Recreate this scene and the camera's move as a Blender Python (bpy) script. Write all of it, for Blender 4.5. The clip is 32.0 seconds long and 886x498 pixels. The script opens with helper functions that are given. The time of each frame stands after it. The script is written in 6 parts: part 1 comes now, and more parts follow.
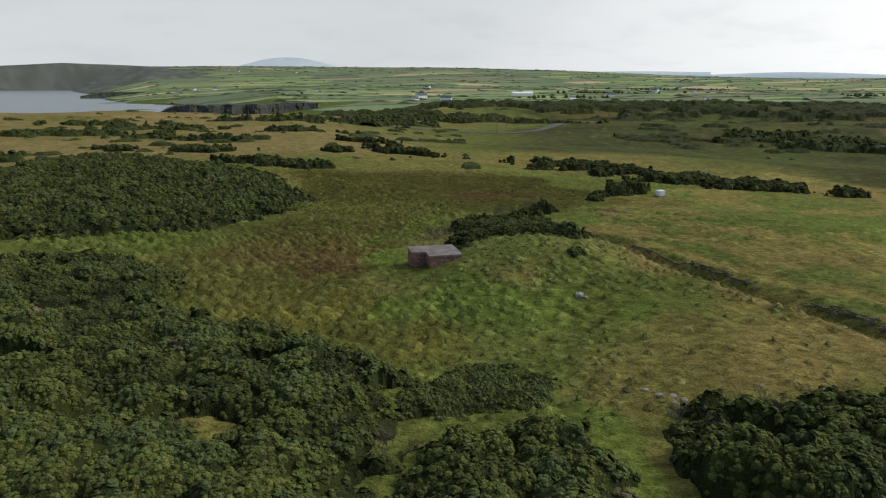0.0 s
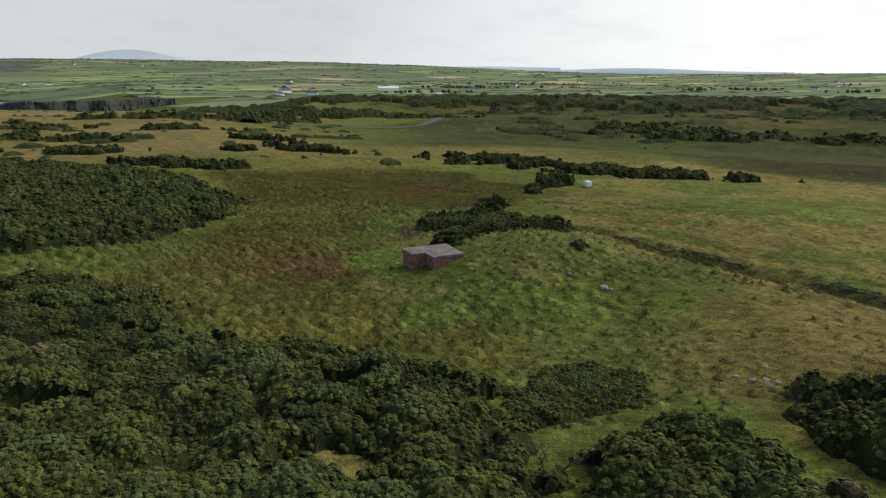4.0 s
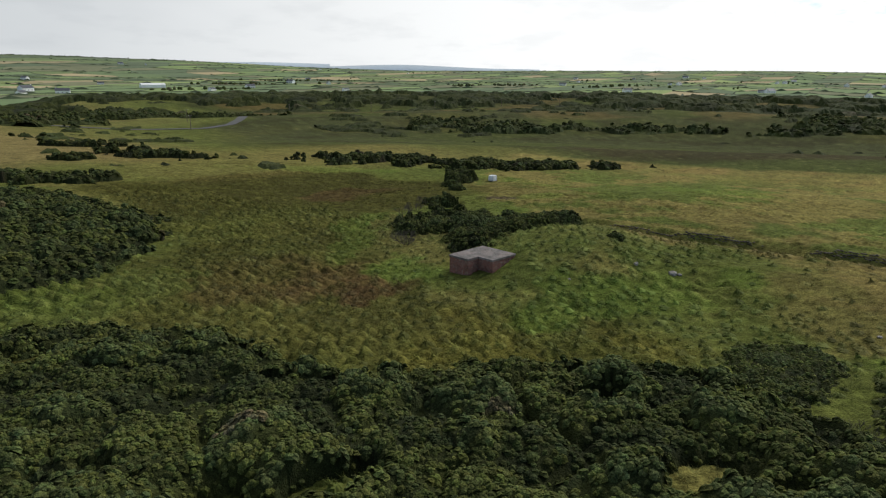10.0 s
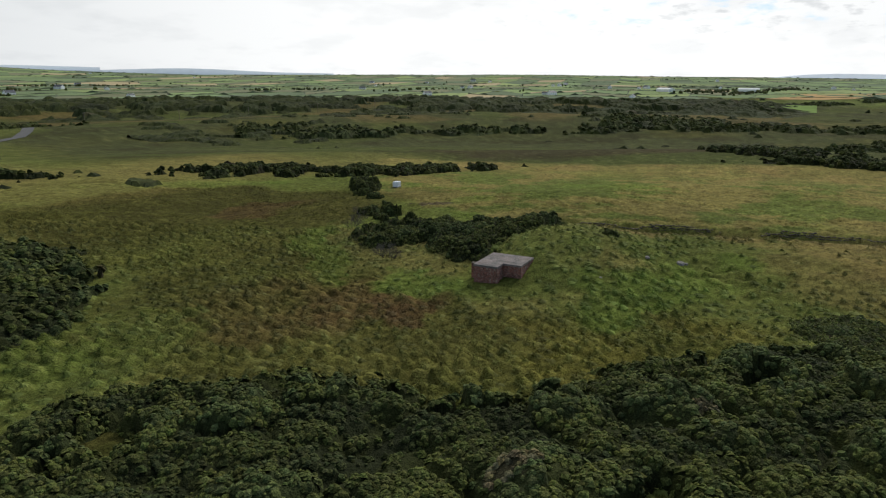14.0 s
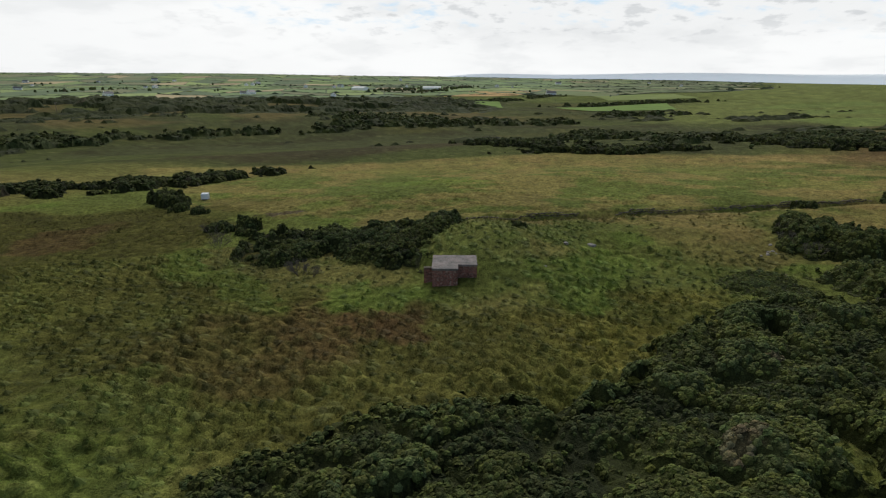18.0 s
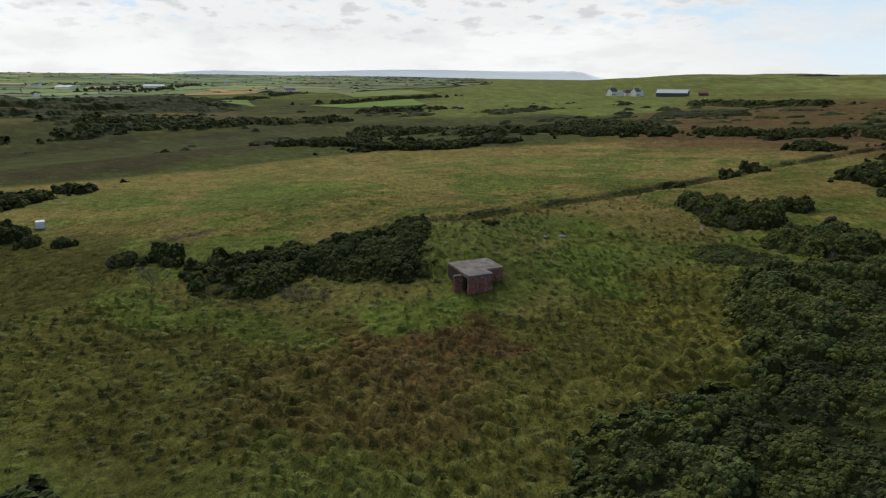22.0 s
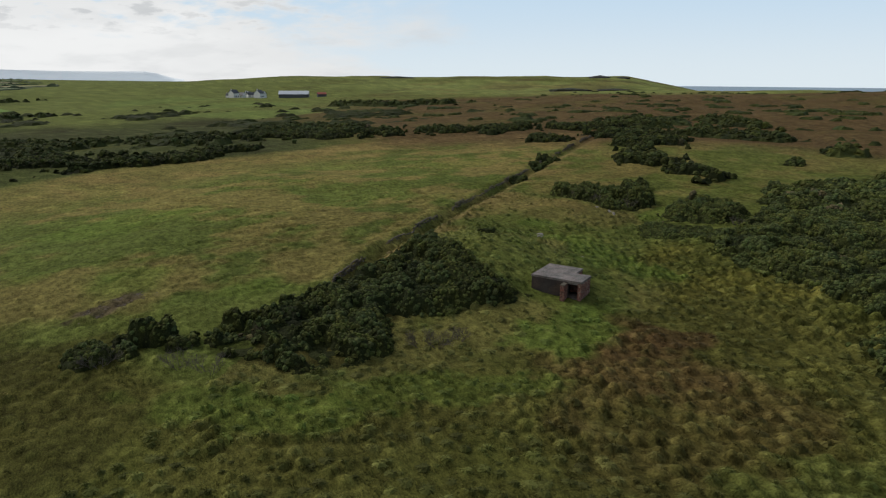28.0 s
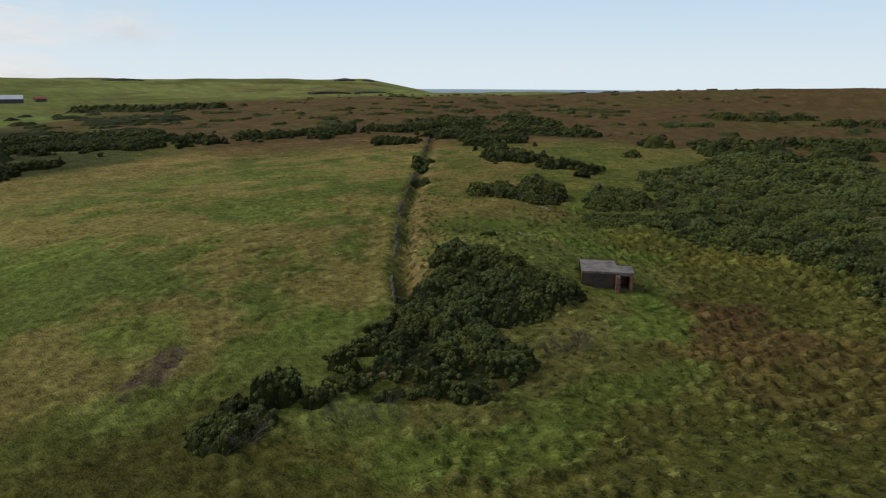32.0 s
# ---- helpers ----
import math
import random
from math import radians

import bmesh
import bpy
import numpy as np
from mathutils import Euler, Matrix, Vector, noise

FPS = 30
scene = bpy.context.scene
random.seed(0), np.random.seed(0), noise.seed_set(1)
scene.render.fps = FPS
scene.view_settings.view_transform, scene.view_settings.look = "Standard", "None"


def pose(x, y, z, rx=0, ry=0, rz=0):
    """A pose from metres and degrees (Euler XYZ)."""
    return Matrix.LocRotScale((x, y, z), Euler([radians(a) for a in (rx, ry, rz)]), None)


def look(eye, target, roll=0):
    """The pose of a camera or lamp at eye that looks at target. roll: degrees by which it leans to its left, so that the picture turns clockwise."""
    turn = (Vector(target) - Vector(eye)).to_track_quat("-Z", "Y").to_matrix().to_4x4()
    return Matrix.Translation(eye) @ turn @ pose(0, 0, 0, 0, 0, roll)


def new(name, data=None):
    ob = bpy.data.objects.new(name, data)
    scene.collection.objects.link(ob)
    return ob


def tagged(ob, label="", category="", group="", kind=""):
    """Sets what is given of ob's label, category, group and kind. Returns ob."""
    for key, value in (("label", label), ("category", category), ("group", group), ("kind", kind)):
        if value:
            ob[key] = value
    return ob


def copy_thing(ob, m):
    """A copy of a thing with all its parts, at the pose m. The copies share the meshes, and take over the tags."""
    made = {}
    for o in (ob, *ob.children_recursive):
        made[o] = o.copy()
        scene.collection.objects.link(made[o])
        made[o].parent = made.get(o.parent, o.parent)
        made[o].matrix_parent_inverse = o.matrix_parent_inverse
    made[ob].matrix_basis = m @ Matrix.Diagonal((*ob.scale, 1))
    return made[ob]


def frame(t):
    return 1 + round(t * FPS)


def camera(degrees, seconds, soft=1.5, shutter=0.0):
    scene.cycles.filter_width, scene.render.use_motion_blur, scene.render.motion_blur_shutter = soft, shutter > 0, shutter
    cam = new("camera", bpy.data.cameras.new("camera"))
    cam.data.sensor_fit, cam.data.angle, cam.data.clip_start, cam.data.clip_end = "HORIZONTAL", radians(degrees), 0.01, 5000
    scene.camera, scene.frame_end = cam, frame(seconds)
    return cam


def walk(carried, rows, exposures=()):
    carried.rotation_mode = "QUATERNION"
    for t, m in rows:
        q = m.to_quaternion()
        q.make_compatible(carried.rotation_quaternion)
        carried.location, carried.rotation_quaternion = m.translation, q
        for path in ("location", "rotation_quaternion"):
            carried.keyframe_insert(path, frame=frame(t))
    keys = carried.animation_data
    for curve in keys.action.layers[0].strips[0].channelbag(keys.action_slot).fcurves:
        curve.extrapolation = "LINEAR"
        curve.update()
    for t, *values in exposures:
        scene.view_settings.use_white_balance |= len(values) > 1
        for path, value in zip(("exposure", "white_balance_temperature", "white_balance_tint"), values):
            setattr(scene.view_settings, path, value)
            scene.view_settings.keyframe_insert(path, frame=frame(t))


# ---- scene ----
cam = camera(68.7, 32.0, soft=1.2)
METRES, EYE, TILT, LEAN, TURN = 200.0, 19.2, -3.2, 0.0, 0.0
ROWS = [
    (0.0, 0.0, 0.0, 0.0, 0.03, -11.2, -0.14),
    (0.5, -0.0084, 0.0013, -0.0001, -1.46, -11.22, -0.06),
    (1.0, -0.0165, 0.0027, -0.0002, -2.96, -11.25, 0.01),
    (1.5, -0.0247, 0.0044, -0.0, -4.46, -11.3, 0.07),
    (2.0, -0.0333, 0.0062, 0.0001, -5.97, -11.33, 0.14),
    (2.5, -0.0422, 0.0086, 0.0001, -7.47, -11.42, 0.21),
    (3.0, -0.0513, 0.0113, 0.0003, -8.98, -11.54, 0.3),
    (3.5, -0.0609, 0.0144, 0.0005, -10.47, -11.61, 0.37),
    (5.5, -0.1018, 0.0318, 0.0015, -16.47, -11.79, 0.59),
    (6.0, -0.1125, 0.0363, 0.0019, -17.96, -11.81, 0.65),
    (6.5, -0.1228, 0.0407, 0.0018, -19.43, -11.88, 0.72),
    (7.0, -0.133, 0.0455, 0.0021, -20.92, -11.95, 0.77),
    (7.5, -0.1429, 0.05, 0.0024, -22.39, -12.03, 0.9),
    (8.0, -0.1548, 0.0554, 0.0029, -24.06, -12.11, 0.99),
    (8.5, -0.1651, 0.0606, 0.0034, -25.62, -12.16, 1.07),
    (9.0, -0.1767, 0.0674, 0.004, -27.58, -12.21, 1.16),
    (9.5, -0.1866, 0.0742, 0.0044, -29.38, -12.25, 1.24),
    (10.0, -0.1978, 0.0824, 0.0047, -31.72, -12.29, 1.33),
    (10.5, -0.2074, 0.09, 0.005, -34.04, -12.36, 1.46),
    (11.0, -0.2184, 0.0996, 0.0056, -36.89, -12.4, 1.61),
    (11.5, -0.2278, 0.1087, 0.0062, -39.28, -12.44, 1.74),
    (12.0, -0.2385, 0.1195, 0.007, -41.6, -12.48, 1.82),
    (12.5, -0.2479, 0.1291, 0.0076, -43.44, -12.5, 1.95),
    (13.0, -0.2584, 0.1407, 0.0085, -45.43, -12.49, 2.06),
    (13.5, -0.2673, 0.1512, 0.0092, -47.15, -12.47, 2.16),
    (14.0, -0.2769, 0.1633, 0.0099, -49.42, -12.53, 2.24),
    (14.5, -0.2848, 0.1746, 0.0106, -52.35, -12.66, 2.36),
    (16.5, -0.312, 0.2306, 0.0137, -64.98, -13.22, 2.74),
    (17.0, -0.3177, 0.2467, 0.0147, -68.99, -13.42, 2.79),
    (17.5, -0.3221, 0.2611, 0.0158, -72.35, -13.63, 2.87),
    (18.0, -0.326, 0.2783, 0.0169, -75.78, -13.83, 2.92),
    (18.5, -0.3282, 0.2938, 0.0179, -78.74, -14.01, 3.03),
    (19.0, -0.3299, 0.3122, 0.0191, -82.0, -14.21, 3.04),
    (19.5, -0.3299, 0.3287, 0.0202, -84.53, -14.34, 3.07),
    (20.0, -0.3291, 0.3478, 0.0215, -87.36, -14.5, 3.12),
    (20.5, -0.3279, 0.3645, 0.0226, -89.83, -14.68, 3.13),
    (21.0, -0.3259, 0.3839, 0.024, -92.65, -14.9, 3.17),
    (21.5, -0.3232, 0.4011, 0.0252, -95.49, -15.13, 3.19),
    (22.0, -0.3188, 0.4212, 0.0265, -99.1, -15.36, 3.2),
    (22.5, -0.3135, 0.4389, 0.0277, -102.25, -15.52, 3.18),
    (23.0, -0.3063, 0.4591, 0.0291, -105.79, -15.68, 3.11),
    (23.5, -0.2988, 0.4763, 0.0302, -108.88, -15.79, 3.06),
    (24.0, -0.2895, 0.4955, 0.0317, -112.27, -15.97, 2.93),
    (24.5, -0.2803, 0.5118, 0.0328, -114.91, -16.1, 2.84),
    (25.0, -0.269, 0.5299, 0.034, -117.81, -16.25, 2.78),
    (25.5, -0.2585, 0.5454, 0.0348, -120.35, -16.37, 2.71),
    (27.5, -0.2031, 0.6066, 0.0383, -131.63, -16.89, 2.23),
    (28.0, -0.1878, 0.6202, 0.039, -134.57, -16.96, 2.11),
    (28.5, -0.1718, 0.6329, 0.0397, -137.48, -17.05, 1.98),
    (29.0, -0.1551, 0.6448, 0.0404, -140.28, -17.11, 1.83),
    (29.5, -0.1381, 0.6558, 0.041, -142.95, -17.18, 1.72),
    (30.0, -0.1206, 0.666, 0.0414, -145.61, -17.25, 1.58),
    (30.5, -0.1028, 0.6753, 0.0419, -148.23, -17.31, 1.44),
    (31.0, -0.0851, 0.6836, 0.0423, -150.89, -17.32, 1.3),
    (31.5, -0.0677, 0.6907, 0.0426, -154.0, -17.36, 1.13),
    (32.0, -0.0507, 0.6966, 0.0428, -157.71, -17.37, 0.95),
]
walk(cam, [(t, pose(0, 0, EYE, TILT, LEAN, TURN) @ pose(METRES * x, METRES * y, METRES * z, 90 + pitch, roll, yaw)) for t, x, y, z, yaw, pitch, roll in ROWS],
     [(0, 0.12), (9, 0.10), (14, 0.07), (17, -0.05), (23, -0.11), (28, -0.22), (32, -0.22)])

# ---- sky and sun ----
SUN_BEARING, SUN_ELEVATION = 84.0, 42.0
world = bpy.data.worlds.new("overcast_sky")
scene.world = world
world.use_nodes = True
wt = world.node_tree
wt.nodes.clear()


def wnode(kind, **sets):
    n = wt.nodes.new(kind)
    for k, v in sets.items():
        n.inputs[k].default_value = v
    return n


def wmath(op, a, b=None, clamp=False):
    n = wt.nodes.new("ShaderNodeMath")
    n.operation, n.use_clamp = op, clamp
    for i, v in enumerate((a, b)):
        if v is None:
            continue
        if isinstance(v, (int, float)):
            n.inputs[i].default_value = v
        else:
            wt.links.new(v, n.inputs[i])
    return n.outputs[0]


def wmix(fac, a, b):
    n = wt.nodes.new("ShaderNodeMix")
    n.data_type = "RGBA"
    for i, v in ((0, fac), (6, a), (7, b)):
        if isinstance(v, (int, float, tuple)):
            n.inputs[i].default_value = v
        else:
            wt.links.new(v, n.inputs[i])
    return n.outputs[2]


def wramp(v, lo, hi):
    n = wt.nodes.new("ShaderNodeMapRange")
    n.interpolation_type = "SMOOTHSTEP"
    wt.links.new(v, n.inputs[0])
    n.inputs[1].default_value, n.inputs[2].default_value = lo, hi
    return n.outputs[0]


sky = wt.nodes.new("ShaderNodeTexSky")
sky.sky_type, sky.sun_disc = "NISHITA", False
sky.sun_elevation, sky.sun_rotation = radians(SUN_ELEVATION), radians(SUN_BEARING)
sky.air_density, sky.dust_density, sky.ozone_density = 1.0, 2.0, 1.0
co = wt.nodes.new("ShaderNodeTexCoord")
sep = wt.nodes.new("ShaderNodeSeparateXYZ")
wt.links.new(co.outputs["Generated"], sep.inputs[0])
zz = wmath("ADD", wmath("MAXIMUM", sep.outputs[2], 0.0), 0.22)
flat = wt.nodes.new("ShaderNodeCombineXYZ")
wt.links.new(wmath("DIVIDE", sep.outputs[0], zz), flat.inputs[0])
wt.links.new(wmath("DIVIDE", sep.outputs[1], zz), flat.inputs[1])


def wnoise(scale, detail, rough):
    n = wt.nodes.new("ShaderNodeTexNoise")
    wt.links.new(flat.outputs[0], n.inputs["Vector"])
    n.inputs["Scale"].default_value, n.inputs["Detail"].default_value, n.inputs["Roughness"].default_value = scale, detail, rough
    return n.outputs[0]


big, fine, puff, cumulus = wnoise(0.5, 4, 0.55), wnoise(1.5, 6, 0.6), wnoise(2.4, 4, 0.55), wnoise(6.5, 5, 0.55)
# cloud cover: closed to the north and east, opening to blue in the south-west
east = wmath("ADD", wmath("MULTIPLY", sep.outputs[0], 0.57), wmath("MULTIPLY", sep.outputs[1], 0.82))
cover = wmath("ADD", wmath("MULTIPLY", wramp(east, -0.35, 0.35), 1.1), wmath("MULTIPLY", wmath("SUBTRACT", fine, 0.5), 1.3))
cover = wmath("ADD", cover, wmath("MULTIPLY", wmath("SUBTRACT", big, 0.5), 0.9))
sunward = wramp(sep.outputs[0], 0.68, 0.98)
gaps = wmath("MULTIPLY", wmath("MULTIPLY", wramp(sep.outputs[2], 0.01, 0.10), sunward), wmath("ADD", 0.32, wmath("MULTIPLY", wmath("SUBTRACT", 0.5, cumulus), 2.6)))
cover = wramp(wmath("SUBTRACT", cover, gaps), 0.2, 0.75)
towards = wmath("ADD", wmath("MULTIPLY", sep.outputs[0], math.sin(radians(SUN_BEARING))), wmath("MULTIPLY", sep.outputs[1], math.cos(radians(SUN_BEARING))))
bright = wmix(wramp(towards, -0.05, 0.95), (0.58, 0.61, 0.63, 1), (0.98, 0.99, 0.99, 1))
shade = wmath("MULTIPLY", wmath("ADD", wramp(puff, 0.48, 0.68), wramp(big, 0.42, 0.6)), 0.15)
shade = wmath("ADD", shade, wmath("MULTIPLY", wmath("MULTIPLY", wramp(cumulus, 0.54, 0.66), wramp(sep.outputs[2], 0.03, 0.09)), wmath("MULTIPLY", sunward, 0.35)))
cloud = wmix(shade, bright, (0.42, 0.45, 0.48, 1))
tinted = wt.nodes.new("ShaderNodeMix")
tinted.data_type, tinted.blend_type = "RGBA", "MULTIPLY"
tinted.inputs[0].default_value = 1.0
wt.links.new(sky.outputs[0], tinted.inputs[6])
tinted.inputs[7].default_value = (0.10, 0.10, 0.10, 1)
low_sky = wmix(wramp(sep.outputs[2], -0.01, 0.14), (0.80, 0.90, 0.96, 1), (0.60, 0.78, 0.95, 1))
haze = wmix(wramp(sep.outputs[2], 0.10, 0.55), low_sky, tinted.outputs[2])
final = wmix(cover, haze, cloud)
bg = wt.nodes.new("ShaderNodeBackground")
wt.links.new(final, bg.inputs[0])
bg.inputs[1].default_value = 1.04
wo = wt.nodes.new("ShaderNodeOutputWorld")
wt.links.new(bg.outputs[0], wo.inputs[0])

sun = new("sun", bpy.data.lights.new("sun", "SUN"))
sun.data.energy, sun.data.angle, sun.data.color = 2.1, radians(10), (1.0, 0.96, 0.9)
_b, _e = radians(SUN_BEARING), radians(SUN_ELEVATION)
sun.matrix_world = look((math.sin(_b) * math.cos(_e) * 50, math.cos(_b) * math.cos(_e) * 50, math.sin(_e) * 50 + 60), (0, 0, 60))


# ---- materials ----
def material(name, color=(0.5, 0.5, 0.5), rough=0.9, attr="", scale=1.0, amount=0.35, scale2=8.0, amount2=0.3, bump=0.0, bump_scale=20.0, island=0.0, second=None, spec=0.25, obj=0.0, metal=0.0, stretch=False, heads=0.0, mid=0.0):
    """A surface with colour (or a tint attribute), mottled at two scales, with fine relief."""
    m = bpy.data.materials.new(name)
    m.use_nodes = True
    nt = m.node_tree
    b = nt.nodes["Principled BSDF"]
    b.inputs["Roughness"].default_value = rough
    b.inputs["Metallic"].default_value = metal
    b.inputs["Specular IOR Level"].default_value = spec
    geo = nt.nodes.new("ShaderNodeNewGeometry")

    def noi(s, d=4):
        n = nt.nodes.new("ShaderNodeTexNoise")
        where = geo.outputs["Position"]
        if stretch and s > 1:
            mp = nt.nodes.new("ShaderNodeMapping")
            mp.inputs["Rotation"].default_value = (0, 0, 0.7)
            mp.inputs["Scale"].default_value = (0.8, 1.25, 1.0)
            nt.links.new(where, mp.inputs["Vector"])
            where = mp.outputs[0]
        nt.links.new(where, n.inputs["Vector"])
        n.inputs["Scale"].default_value, n.inputs["Detail"].default_value = s, d
        return n.outputs[0]

    def ma(op, a, bb):
        n = nt.nodes.new("ShaderNodeMath")
        n.operation = op
        for i, v in enumerate((a, bb)):
            if isinstance(v, (int, float)):
                n.inputs[i].default_value = v
            else:
                nt.links.new(v, n.inputs[i])
        return n.outputs[0]

    def mi(fac, a, bb, blend="MIX"):
        n = nt.nodes.new("ShaderNodeMix")
        n.data_type, n.blend_type = "RGBA", blend
        for i, v in ((0, fac), (6, a), (7, bb)):
            if isinstance(v, (int, float, tuple)):
                n.inputs[i].default_value = v
            else:
                nt.links.new(v, n.inputs[i])
        return n.outputs[2]

    if attr:
        at = nt.nodes.new("ShaderNodeAttribute")
        at.attribute_name = attr
        col = at.outputs["Color"]
    else:
        col = (*color, 1)
    if second:
        mr = nt.nodes.new("ShaderNodeMapRange")
        nt.links.new(noi(scale * 0.6, 5), mr.inputs[0])
        mr.inputs[1].default_value, mr.inputs[2].default_value = 0.42, 0.62
        col = mi(mr.outputs[0], col, (*second, 1))
    val = ma("ADD", 1.0, ma("MULTIPLY", ma("SUBTRACT", noi(scale), 0.5), 2 * amount * 1.6))
    val = ma("ADD", val, ma("MULTIPLY", ma("SUBTRACT", noi(scale2, 3), 0.5), 2 * amount2 * 1.6))
    if mid:
        val = ma("ADD", val, ma("MULTIPLY", ma("SUBTRACT", noi(1.7, 3), 0.5), 2 * mid * 1.6))
    if island:
        val = ma("ADD", val, ma("MULTIPLY", ma("SUBTRACT", geo.outputs["Random Per Island"], 0.5), 2 * island))
    if obj:
        oi = nt.nodes.new("ShaderNodeObjectInfo")
        val = ma("ADD", val, ma("MULTIPLY", ma("SUBTRACT", oi.outputs["Random"], 0.5), 2 * obj))
    dome = None
    # leaf heads: cell centres lightened, crevices between them darkened as painted shade
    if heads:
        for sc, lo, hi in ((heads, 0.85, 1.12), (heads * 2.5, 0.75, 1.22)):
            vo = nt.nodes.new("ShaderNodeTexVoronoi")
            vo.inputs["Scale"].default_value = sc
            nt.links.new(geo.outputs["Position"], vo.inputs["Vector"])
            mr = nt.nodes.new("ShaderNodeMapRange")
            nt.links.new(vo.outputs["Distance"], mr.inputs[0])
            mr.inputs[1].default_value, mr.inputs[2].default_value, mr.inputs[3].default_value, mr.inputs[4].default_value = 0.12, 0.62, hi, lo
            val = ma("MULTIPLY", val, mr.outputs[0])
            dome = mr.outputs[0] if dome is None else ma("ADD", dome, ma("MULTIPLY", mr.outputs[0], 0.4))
    vm = nt.nodes.new("ShaderNodeVectorMath")
    vm.operation = "SCALE"
    if isinstance(col, tuple):
        vm.inputs[0].default_value = col[:3]
    else:
        nt.links.new(col, vm.inputs[0])
    nt.links.new(ma("MAXIMUM", val, 0.15), vm.inputs["Scale"])
    nt.links.new(vm.outputs[0], b.inputs["Base Color"])
    if bump:
        bu = nt.nodes.new("ShaderNodeBump")
        bu.inputs["Strength"].default_value = bump
        bu.inputs["Distance"].default_value = 0.6 / bump_scale * 2
        nt.links.new(ma("ADD", noi(bump_scale, 5), dome) if dome is not None else noi(bump_scale, 5), bu.inputs["Height"])
        nt.links.new(bu.outputs[0], b.inputs["Normal"])
    return m


M_GROUND = material("turf", attr="tint", scale=0.45, amount=0.22, scale2=6.5, amount2=0.5, mid=0.6, bump=1.0, bump_scale=6.0, rough=1.0, spec=0.03, stretch=True)
M_GRASS = material("grass_blades", attr="tint", scale=0.5, amount=0.15, scale2=5.0, amount2=0.2, island=0.12, rough=0.85, spec=0.1)
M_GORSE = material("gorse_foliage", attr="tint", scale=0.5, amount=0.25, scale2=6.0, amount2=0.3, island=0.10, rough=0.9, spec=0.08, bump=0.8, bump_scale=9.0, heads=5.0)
M_TWIG = material("dead_twig", (0.095, 0.080, 0.066), scale=2, scale2=20, rough=0.9)
M_DAMP = material("dark_damp_render", (0.050, 0.043, 0.040), scale=1.2, amount=0.3, scale2=8, amount2=0.35, bump=0.5, bump_scale=10, second=(0.075, 0.055, 0.045))
M_CONCRETE = material("weathered_concrete", (0.175, 0.150, 0.138), scale=1.3, amount=0.45, scale2=7, amount2=0.5, bump=0.5, bump_scale=14, second=(0.13, 0.12, 0.112), rough=0.95)
M_STONE = material("lichened_stone", (0.112, 0.092, 0.066), scale=2.5, amount=0.35, scale2=14, amount2=0.4, bump=0.8, bump_scale=16, obj=0.3, second=(0.06, 0.058, 0.048))
M_STONE_J = material("lichened_stone_far", (0.095, 0.080, 0.060), scale=2.5, amount=0.35, scale2=14, amount2=0.4, bump=0.8, bump_scale=16, island=0.3)
M_PALE = material("pale_rock", (0.24, 0.22, 0.20), scale=2.5, amount=0.3, scale2=14, amount2=0.35, bump=0.8, bump_scale=14)
M_SOIL = material("bare_soil", (0.075, 0.056, 0.042), scale=0.9, amount=0.35, scale2=6, amount2=0.5, bump=1.0, bump_scale=6, second=(0.12, 0.092, 0.066))
M_WHITE = material("white_plastic", (0.72, 0.74, 0.76), scale=1.5, amount=0.08, scale2=8, amount2=0.08, rough=0.45, spec=0.4)
M_STEEL = material("galvanised_steel", (0.42, 0.44, 0.46), scale=3, amount=0.1, scale2=20, amount2=0.1, rough=0.5, metal=0.6)
M_RENDER = material("white_render", (0.72, 0.72, 0.70), scale=0.3, amount=0.08, scale2=3, amount2=0.08)
M_SLATE = material("dark_slate", (0.07, 0.075, 0.085), scale=0.5, amount=0.15, scale2=4, amount2=0.2, rough=0.6)
M_TIN = material("grey_tin_roof", (0.42, 0.45, 0.50), scale=0.2, amount=0.1, scale2=2, amount2=0.1, rough=0.45)
M_RUST = material("red_oxide_roof", (0.28, 0.08, 0.06), scale=0.4, amount=0.15, scale2=3, amount2=0.15)
M_DARK = material("dark_pane", (0.03, 0.035, 0.04), scale=1, amount=0.1, scale2=5, amount2=0.1, rough=0.2, spec=0.5)
M_WOOD = material("tarred_pole_wood", (0.14, 0.11, 0.09), scale=1, amount=0.2, scale2=9, amount2=0.2)
M_ROAD = material("old_asphalt", (0.075, 0.075, 0.075), scale=0.3, amount=0.15, scale2=4, amount2=0.2)
M_CLIFF = material("basalt_cliff", (0.055, 0.052, 0.05), scale=0.06, amount=0.35, scale2=0.5, amount2=0.5, bump=1.0, bump_scale=0.4, second=(0.04, 0.05, 0.03))
M_FIELD = material("far_field", attr="tint", scale=0.01, amount=0.12, scale2=0.08, amount2=0.15, rough=1.0, spec=0.05)
M_HEDGE = material("hedge_leaf", attr="tint", scale=0.05, amount=0.3, scale2=0.6, amount2=0.4, island=0.2, rough=0.9)
# pale blue base colour stands in for the haze over distant hills
M_HAZY_HILL = material("far_hill", (0.50, 0.56, 0.60), scale=0.004, amount=0.06, scale2=0.02, amount2=0.06, rough=1.0, spec=0.0)

# haze again painted in, with a faint glow to keep it pale
M_HAZY_PLATEAU = material("hazy_plateau", (0.76, 0.80, 0.82), scale=0.004, amount=0.06, scale2=0.02, amount2=0.06, rough=1.0, spec=0.0)
M_HAZY_PLATEAU.node_tree.nodes["Principled BSDF"].inputs["Emission Color"].default_value = (0.76, 0.82, 0.86, 1)
M_HAZY_PLATEAU.node_tree.nodes["Principled BSDF"].inputs["Emission Strength"].default_value = 0.32


